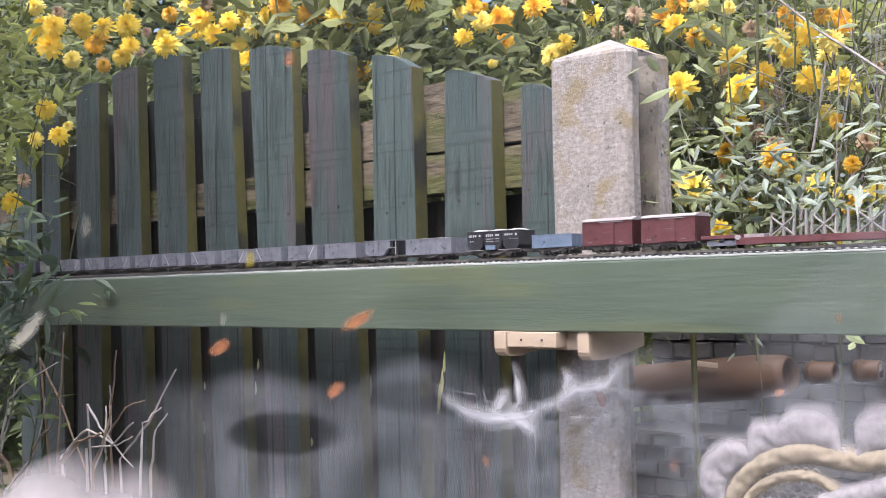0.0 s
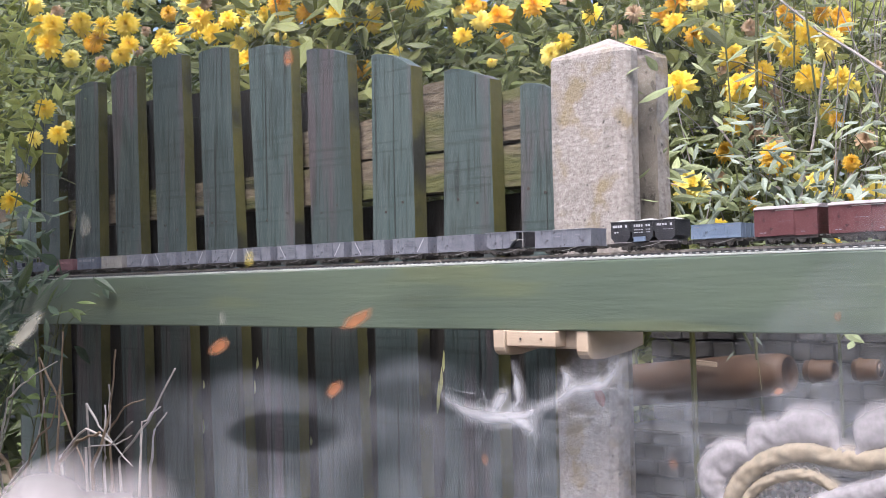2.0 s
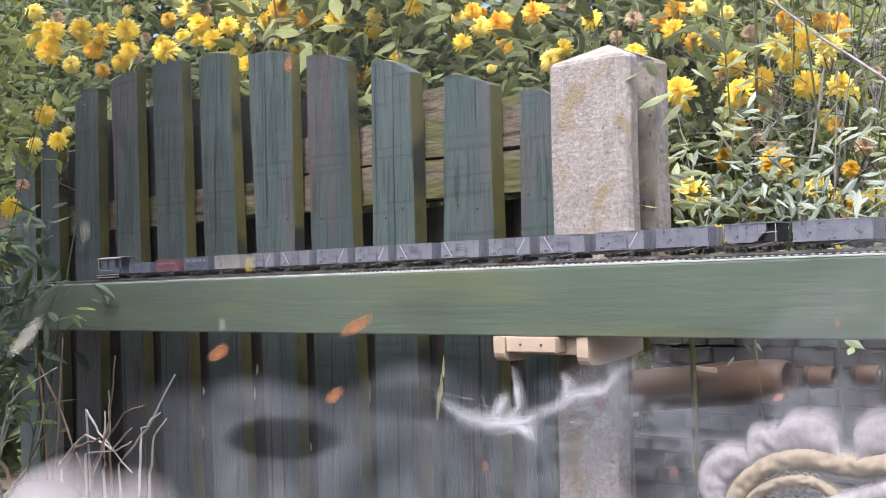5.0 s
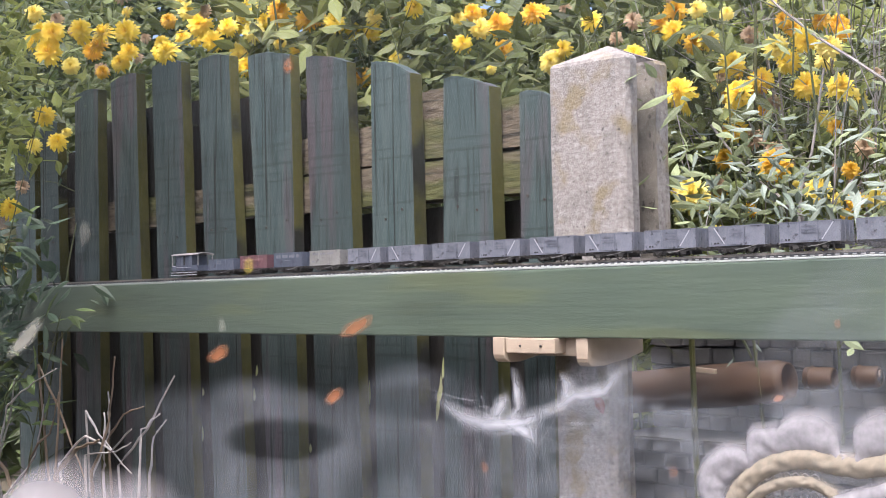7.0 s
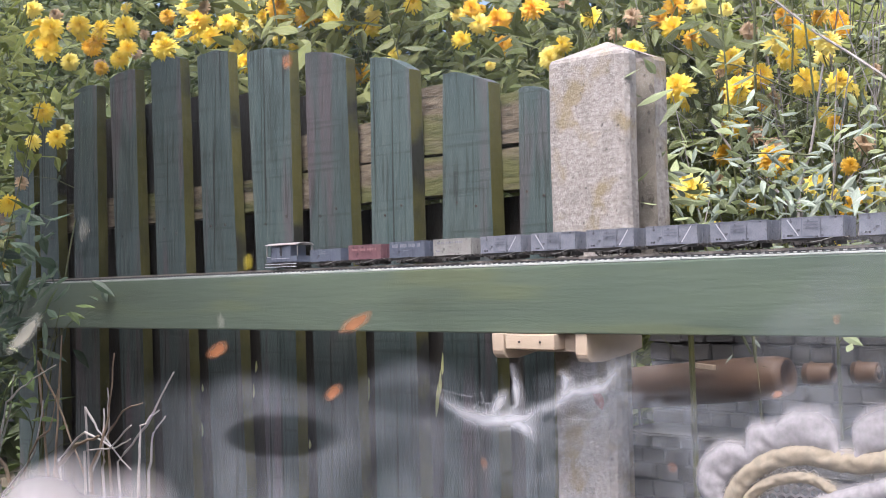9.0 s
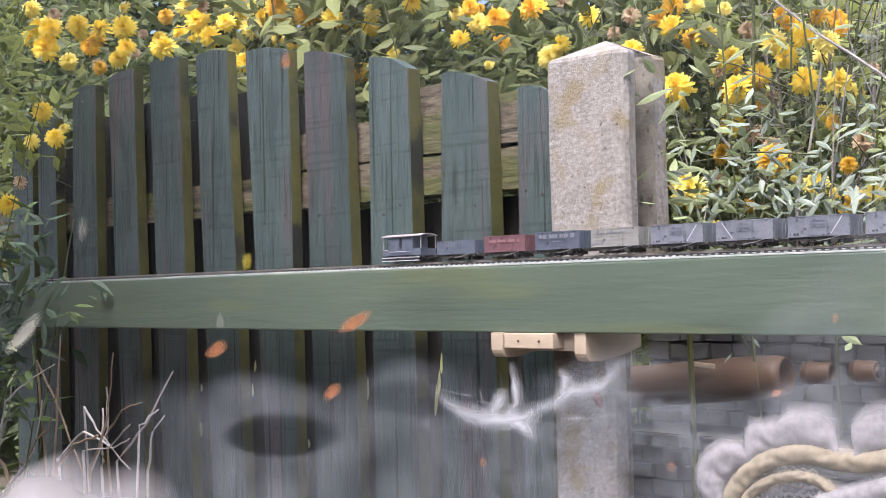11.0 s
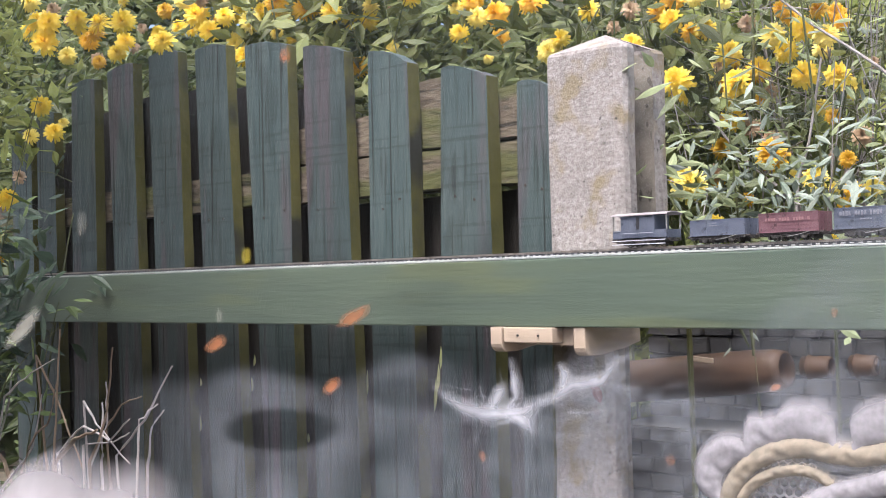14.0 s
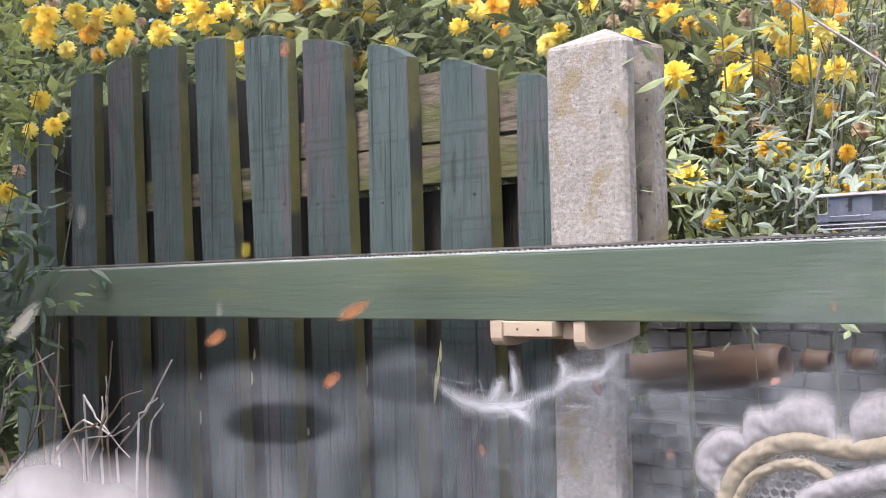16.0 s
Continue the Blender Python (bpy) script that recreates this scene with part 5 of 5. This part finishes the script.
def cobweb():
    w = thing("cobweb", (SX * -0.14 + SHIFT, WY - 0.006, EYE - 0.06 * SZ), "thick dusty white cobweb stretched on the glass", "cobweb")
    w.scale = (SX, 1, SZ)
    o = (-0.14, -0.06)
    arms = (((-0.1893, -0.0525), (-0.182, -0.0575), (-0.1725, -0.0628), (-0.160, -0.0655), (-0.1467, -0.0645), (-0.138, -0.063), (-0.1303, -0.058), (-0.1225, -0.0555)),
            ((-0.146, -0.062), (-0.1415, -0.056), (-0.1425, -0.046), (-0.1444, -0.0359)), ((-0.150, -0.064), (-0.140, -0.0665), (-0.1303, -0.0735)),
            ((-0.1303, -0.058), (-0.1225, -0.0555), (-0.112, -0.0485), (-0.1052, -0.0478), (-0.098, -0.046), (-0.0912, -0.0378), (-0.0832, -0.0335)),
            ((-0.118, -0.053), (-0.116, -0.044), (-0.119, -0.038)), ((-0.156, -0.0645), (-0.151, -0.0555), (-0.146, -0.05)))
    widths = (0.0074, 0.0042, 0.0060, 0.0062, 0.0048, 0.0060)
    for pts, wd in zip(arms, widths):
        verts, faces, cover = [], [], []
        P = [Vector((x * K - o[0], 0, z * K - o[1])) for x, z in pts]
        fine = []
        for a, b in zip(P, P[1:]):
            fine += [a.lerp(b, t / 5) for t in range(5)]
        fine.append(P[-1])
        n = len(fine)
        for i, p in enumerate(fine):
            d = (fine[min(i + 1, n - 1)] - fine[max(i - 1, 0)]).normalized()
            s = Vector((-d.z, 0, d.x))
            t = i / (n - 1)
            k = wd * (0.45 + 0.55 * math.sin(math.pi * min(1, 0.15 + t * 0.8))) * (1 + 0.35 * noise.noise((i * 0.4, wd * 900, 0)))
            for q in (-1, -0.5, 0, 0.5, 1):
                verts.append(p + s * (k * q) + Vector((0, -0.002 * (1 - q * q), 0)))
                cover.append(0.58 * (1 - abs(q)) ** 1.4 * min(1, 2.2 * t + 0.15, 2.2 * (1 - t) + 0.12))
        for i in range(n - 1):
            for j in range(4):
                faces.append((5 * i + j, 5 * i + j + 1, 5 * i + j + 6, 5 * i + j + 5))
        ob = new("strand", cover_mesh("strand", verts, faces, cover, M_WEB))
        ob.parent = w
    r = random.Random(44)
    verts, faces, cover = [], [], []
    knots = [(-0.0067, -0.0084), (-0.0157, -0.0083), (-0.0255, -0.0060), (0.010, 0.001), (0.021, 0.010), (0.032, 0.011), (0.0, -0.004), (-0.035, 0.0)]
    for k in range(38):
        a = Vector((*r.choice(knots), 0)).xzy + Vector((r.gauss(0, 0.004), 0, r.gauss(0, 0.003)))
        ang = r.uniform(0, math.tau)
        b = a + Vector((math.cos(ang), 0, 0.7 * math.sin(ang))) * r.uniform(0.012, 0.045)
        side = (b - a).cross(Vector((0, 1, 0))).normalized() * r.uniform(0.0003, 0.0009)
        sag = Vector((r.gauss(0, 0.0015), 0, -0.002))
        for t in (0, 0.25, 0.5, 0.75, 1):
            c = a.lerp(b, t) + sag * (4 * t * (1 - t))
            i = len(verts)
            verts += [c - side, c, c + side]
            cover += [0.0, 0.24 * (1 - t) + 0.04, 0.0]
            if t:
                faces += [(i - 3, i - 2, i + 1, i), (i - 2, i - 1, i + 2, i + 1)]
    ob = new("fine_threads", cover_mesh("fine_threads", verts, faces, cover, M_WEB))
    ob.parent = w
    tagged(ob, "loose fine threads", kind="stuff")


cobweb()

# net veil: reflected grey lace put over the lower half of the window, oval openings in its pattern
M_REFLECTED = veil("thin_grey_reflection", (0.60, 0.63, 0.68), 0.05, 0.215, 26, glow=0.5)


def net_curtain():
    ovals = ((-0.3166, -0.0885, 0.048, 0.0135, 0.09), (-0.0587, -0.0435, 0.034, 0.0105, 0.10), (-0.0131, -0.0372, 0.0066, 0.0050, 0.1), (0.0024, -0.0362, 0.0055, 0.0042, 0.1), (-0.190, -0.0565, 0.062, 0.012, 0.08))
    x0, x1, z0, z1, st = -0.62, 0.10, -0.29, 0.06, 0.0018
    nx, nz = int((x1 - x0) / st), int((z1 - z0) / st)
    verts, cover, faces = [], [], []
    cells = random.Random(4)
    hole = {}
    for j in range(nz + 1):
        for i in range(nx + 1):
            x, z = x0 + i * st, z0 + j * st
            verts.append((x, 0.003 * noise.noise((x * 14, 0, z * 5)), z))
            top = -0.052 + 0.07 * (x + 0.35) + 0.016 * noise.noise((x * 16, 3, 0)) + 0.006 * noise.noise((x * 60, 1, 0))
            top = min(top, -0.020)
            c = max(0.0, min(1.0, (top - z) / 0.012))
            # Pale fan to the right: reflected haze on the glass, put into the cover.
            if x > -0.05:
                c = max(c, 0.36 * max(0.0, min(1.0, (-0.030 + 1.1 * (x + 0.05) - z) / 0.010)))
            c *= 1 + 0.5 * max(0.0, min(1.0, (x + 0.22) / 0.15))
            c *= max(0.0, min(1.0, (x + 0.455 + 0.05 * noise.noise((z * 22, 0, 1))) / 0.10))
            for n, (ox, oz, ra, rb, tilt) in enumerate(ovals):
                dx, dz = x - ox, z - oz - tilt * (x - ox)
                e = math.sqrt((dx / ra) ** 2 + (dz / rb) ** 2)
                keep = max(0.0, min(1.0, (e - 0.85) / 0.25))
                c *= (0.22 + 0.78 * keep) if n != 4 else 0.55 + 0.45 * keep
                if 1.08 < e < 1.25 and n != 4:
                    c *= 1.1
            if x > -0.20:
                key = (int(x / 0.0052 + 0.4 * math.sin(z * 300)), int(z / 0.0042))
                if key not in hole:
                    hole[key] = cells.random() < 0.34
                if hole[key]:
                    c *= 0.55
            cover.append(c)
    for j in range(nz):
        for i in range(nx):
            a = j * (nx + 1) + i
            if max(cover[a], cover[a + 1], cover[a + nx + 1], cover[a + nx + 2]) > 0:
                faces.append((a, a + 1, a + nx + 2, a + nx + 1))
    ob = new("net_curtain", cover_mesh("net_curtain", verts, faces, cover, M_REFLECTED))
    ob.location, ob.scale = (SHIFT + 0.006, WY - 0.012, EYE), (SX, 1, SZ)
    tagged(ob, "thin grey veil put in for lace reflected in the window, oval openings", "curtain")


net_curtain()

# thick white crochet lace close to the eye
M_COTTON = mat("off_white_cotton", (0.40, 0.385, 0.39), (0.48, 0.465, 0.47), 60, 0.9, bump=0.5, bscale=350, trans=0.15)
M_FLUFF = veil("fluffy_off_white_cotton", (0.285, 0.272, 0.282), 0.72, 1.0, 420, glow=0.15)
M_FLUFFS = veil("soft_off_white_cotton", (0.29, 0.275, 0.28), 0.9, 1.0, 60, glow=0.15)
M_FLUFFC = veil("fluffy_cream_cotton", (0.29, 0.25, 0.19), 0.72, 1.0, 420, glow=0.15)


def pillow(name, path, wi, wo, th, material, parent, label):
    """A puffed fluffy band along a path in x, z: from wi inside to wo outside of it, swelling to th, thinning to fluff at its rims."""
    n, m = len(path), 13
    verts, faces, cover = [], [], []
    for i, (x, z) in enumerate(path):
        a, b = path[max(i - 2, 0)], path[min(i + 2, n - 1)]
        d = Vector((b[0] - a[0], 0, b[1] - a[1])).normalized()
        s = Vector((-d.z, 0, d.x))
        t = i / (n - 1)
        o = wo(t)
        for j in range(m):
            q = -1 + 2 * j / (m - 1)
            rr = -wi + (o + wi) * (q + 1) / 2
            y = th * math.sqrt(max(0.0, 1 - q * q)) * (1 + 0.14 * noise.noise((t * 24, q * 2, 0)) + 0.04 * noise.noise((t * 110, q * 7, 2)))
            verts.append(Vector((x, 0, z)) + s * rr - Vector((0, y, 0)))
            cover.append(min(1.0, (1 - abs(q)) * 1.9))
    for i in range(n - 1):
        for j in range(m - 1):
            a = i * m + j
            faces.append((a, a + 1, a + m + 1, a + m))
    ob = new(name, cover_mesh(name, verts, faces, cover, material))
    ob.parent = parent
    return tagged(ob, label)


def crochet_lace():
    ox, oz = -0.17, -0.05
    w = thing("crochet_edging", (ox, 0.33, EYE + oz), "thick off-white crochet lace edging with cream band on the sill", "lace")

    def rel(pts, k=10):
        """A smooth curve through the points."""
        fine = []
        for i in range(len(pts) - 1):
            p = [pts[min(max(j, 0), len(pts) - 1)] for j in (i - 1, i, i + 1, i + 2)]
            for q in range(k):
                t = q / k
                fine.append(tuple(0.5 * (2 * p[1][c] + (p[2][c] - p[0][c]) * t + (2 * p[0][c] - 5 * p[1][c] + 4 * p[2][c] - p[3][c]) * t * t + (3 * p[1][c] - p[0][c] - 3 * p[2][c] + p[3][c]) * t ** 3) - (ox, oz)[c] for c in (0, 1)))
        return fine + [(pts[-1][0] - ox, pts[-1][1] - oz)]

    bumps = ((0.20, 0.15, 0.0072), (0.43, 0.085, 0.0078), (0.50, 0.05, 0.0060), (0.625, 0.115, 0.0094), (0.96, 0.10, 0.0098))

    def rim(t):
        return 0.0024 + max(h * math.sqrt(max(0.0, 1 - ((t - c) / r) ** 2)) for c, r, h in bumps)

    edge = ((-0.1916, -0.0698), (-0.1937, -0.0636), (-0.1926, -0.0583), (-0.1876, -0.0538), (-0.1808, -0.0511), (-0.1757, -0.0481), (-0.1702, -0.0461), (-0.1616, -0.0459), (-0.1548, -0.0477), (-0.1498, -0.0486), (-0.1444, -0.0458), (-0.1358, -0.0436))
    pillow("scallop_border", rel(edge), 0.0050, rim, 0.0048, M_FLUFF, w, "soft off-white scalloped border")
    pillow("inner_band", rel(((-0.1900, -0.0696), (-0.1863, -0.0618), (-0.1810, -0.0558), (-0.1734, -0.0515), (-0.1635, -0.0494), (-0.1532, -0.0505), (-0.1449, -0.0503), (-0.1360, -0.0481))), 0.0044, lambda t: 0.0044, 0.0056, M_FLUFFC, w, "cream inner band")
    pillow("inner_band", rel(((-0.1852, -0.0690), (-0.1812, -0.0630), (-0.1746, -0.0586), (-0.1664, -0.0565), (-0.1599, -0.0572), (-0.1552, -0.0600))), 0.0022, lambda t: 0.0030, 0.0050, M_FLUFFC, w, "cream inner band")
    pillow("cord", rel(((-0.1649, -0.0668), (-0.1569, -0.0618), (-0.1468, -0.0585), (-0.1362, -0.0550))), 0.0060, lambda t: 0.0036, 0.0064, M_FLUFF, w, "thick off-white cotton cord")
    bm = bmesh.new()
    pitch = 0.0030
    for j in range(9):
        for i in range(11):
            cx, cz = -0.1890 + pitch * (i + 0.5 * (j % 2)), -0.0739 + pitch * 0.86 * j
            if ((cx - -0.1725) / 0.0150) ** 2 + ((cz - -0.0634) / 0.0100) ** 2 < 1:
                tube(bm, [(cx - ox + pitch / 2 * math.cos(k * math.tau / 6 + 0.5), 0.001, cz - oz + pitch / 2 * math.sin(k * math.tau / 6 + 0.5)) for k in range(7)], 0.00026, 4)
    part("net_filling", bm, M_COTTON, w, "knotted net filling", kind="stuff")
    bm = bmesh.new()
    box(bm, -0.02, 0.06, 0.004, 0.012, -0.2495, -0.032, 0.001)
    part("lower_cloth", bm, M_COTTON, w, "hanging cotton cloth")


crochet_lace()


def cotton_heap():
    h = thing("cotton_cloth", (-0.510, 0.299, EYE - 0.2651), "crumpled fluffy off-white cotton cloth heaped on the sill", "cloth")
    h.scale = (SX, 1, SZ)
    n, m = 80, 24
    verts, faces, cover = [], [], []
    for i in range(n + 1):
        a = math.pi * i / n
        for j in range(m + 1):
            q = j / m
            c = Vector((math.copysign(abs(math.cos(a)) ** 0.75, math.cos(a)) * q, 0, math.sin(a) ** 0.6 * q))
            k = 1 + 0.035 * noise.noise((c.x * 4, c.z * 4, 1)) + 0.012 * noise.noise((c.x * 14, c.z * 14, 1))
            verts.append(Vector((c.x * 0.124 * k, -0.035 * math.sqrt(max(0.0, 1 - q * q)) - 0.004 * noise.noise((c.x * 9, c.z * 9, 4)), c.z * 0.222 * k)))
            cover.append(min(1.0, (1 - q) * 9))
    for i in range(n):
        for j in range(m):
            a = i * (m + 1) + j
            faces.append((a, a + 1, a + m + 2, a + m + 1))
    ob = new("folds", cover_mesh("folds", verts, faces, cover, M_FLUFFS))
    ob.parent = h


cotton_heap()


# plain unseen room added round the camera
M_ROOM = mat("plain_room_paint", (0.30, 0.29, 0.28), (0.36, 0.35, 0.34), 4, 0.9)


def room():
    """Unseen garden room added round the camera, glazed above."""
    for name, x0, x1, y0, y1, z0, z1 in (("wall_back", -2.0, 1.6, -1.56, -1.5, 0, 1.1), ("wall_left", -2.06, -2.0, -1.56, 0.48, 0, 1.1),
                                         ("wall_right", 1.6, 1.66, -1.56, 0.48, 0, 1.1), ("wall_front_left", -2.0, -1.371, 0.39, 0.48, 0, 1.58),
                                         # Wall over the window: out of view, added to shade below the board.
                                         ("wall_front_right", 0.281, 1.6, 0.39, 0.48, 0, 1.58), ("wall_over_window", -2.0, 1.6, 0.39, 0.48, 1.581, 1.68)):
        bm = bmesh.new()
        box(bm, x0, x1, y0, y1, z0, z1)
        tagged(new(name, mesh_of(name, bm, M_ROOM)), "unseen plain painted wall added for the garden room", "wall", kind="structure")


room()
S_TIMES = ((0, -2.511), (0.5, -2.455), (1, -2.400), (1.5, -2.341), (2, -2.284), (2.5, -2.228), (3, -2.176), (3.5, -2.122), (4, -2.063), (4.2, -2.037),
           (6.3, -1.794), (6.5, -1.769), (7, -1.706), (7.5, -1.643), (8, -1.581), (8.5, -1.517), (9, -1.452), (9.2, -1.427), (11.5, -1.126), (12, -1.060),
           (12.5, -0.997), (13, -0.934), (13.5, -0.872), (14, -0.807), (14.5, -0.742), (15, -0.678), (15.5, -0.615), (16, -0.554))


def travel(t):
    return float(np.interp(t, [a for a, _ in S_TIMES], [b for _, b in S_TIMES]))


def motions():
    for w, off in TRAIN:
        walk(w, [(t, pose(s + off, TRACK_Y, RAIL_Z)) for t, s in S_TIMES])
        for c in w.children:
            if c.name.startswith("wheelset"):
                y0, z0, x0 = c.location.y, c.location.z, c.location.x
                steps = [0.0625 * k for k in range(257)]
                walk(c, [(t, pose(x0, y0, z0) @ Matrix.Rotation((travel(t) - travel(0)) / z0, 4, "Y")) for t in steps])


motions()
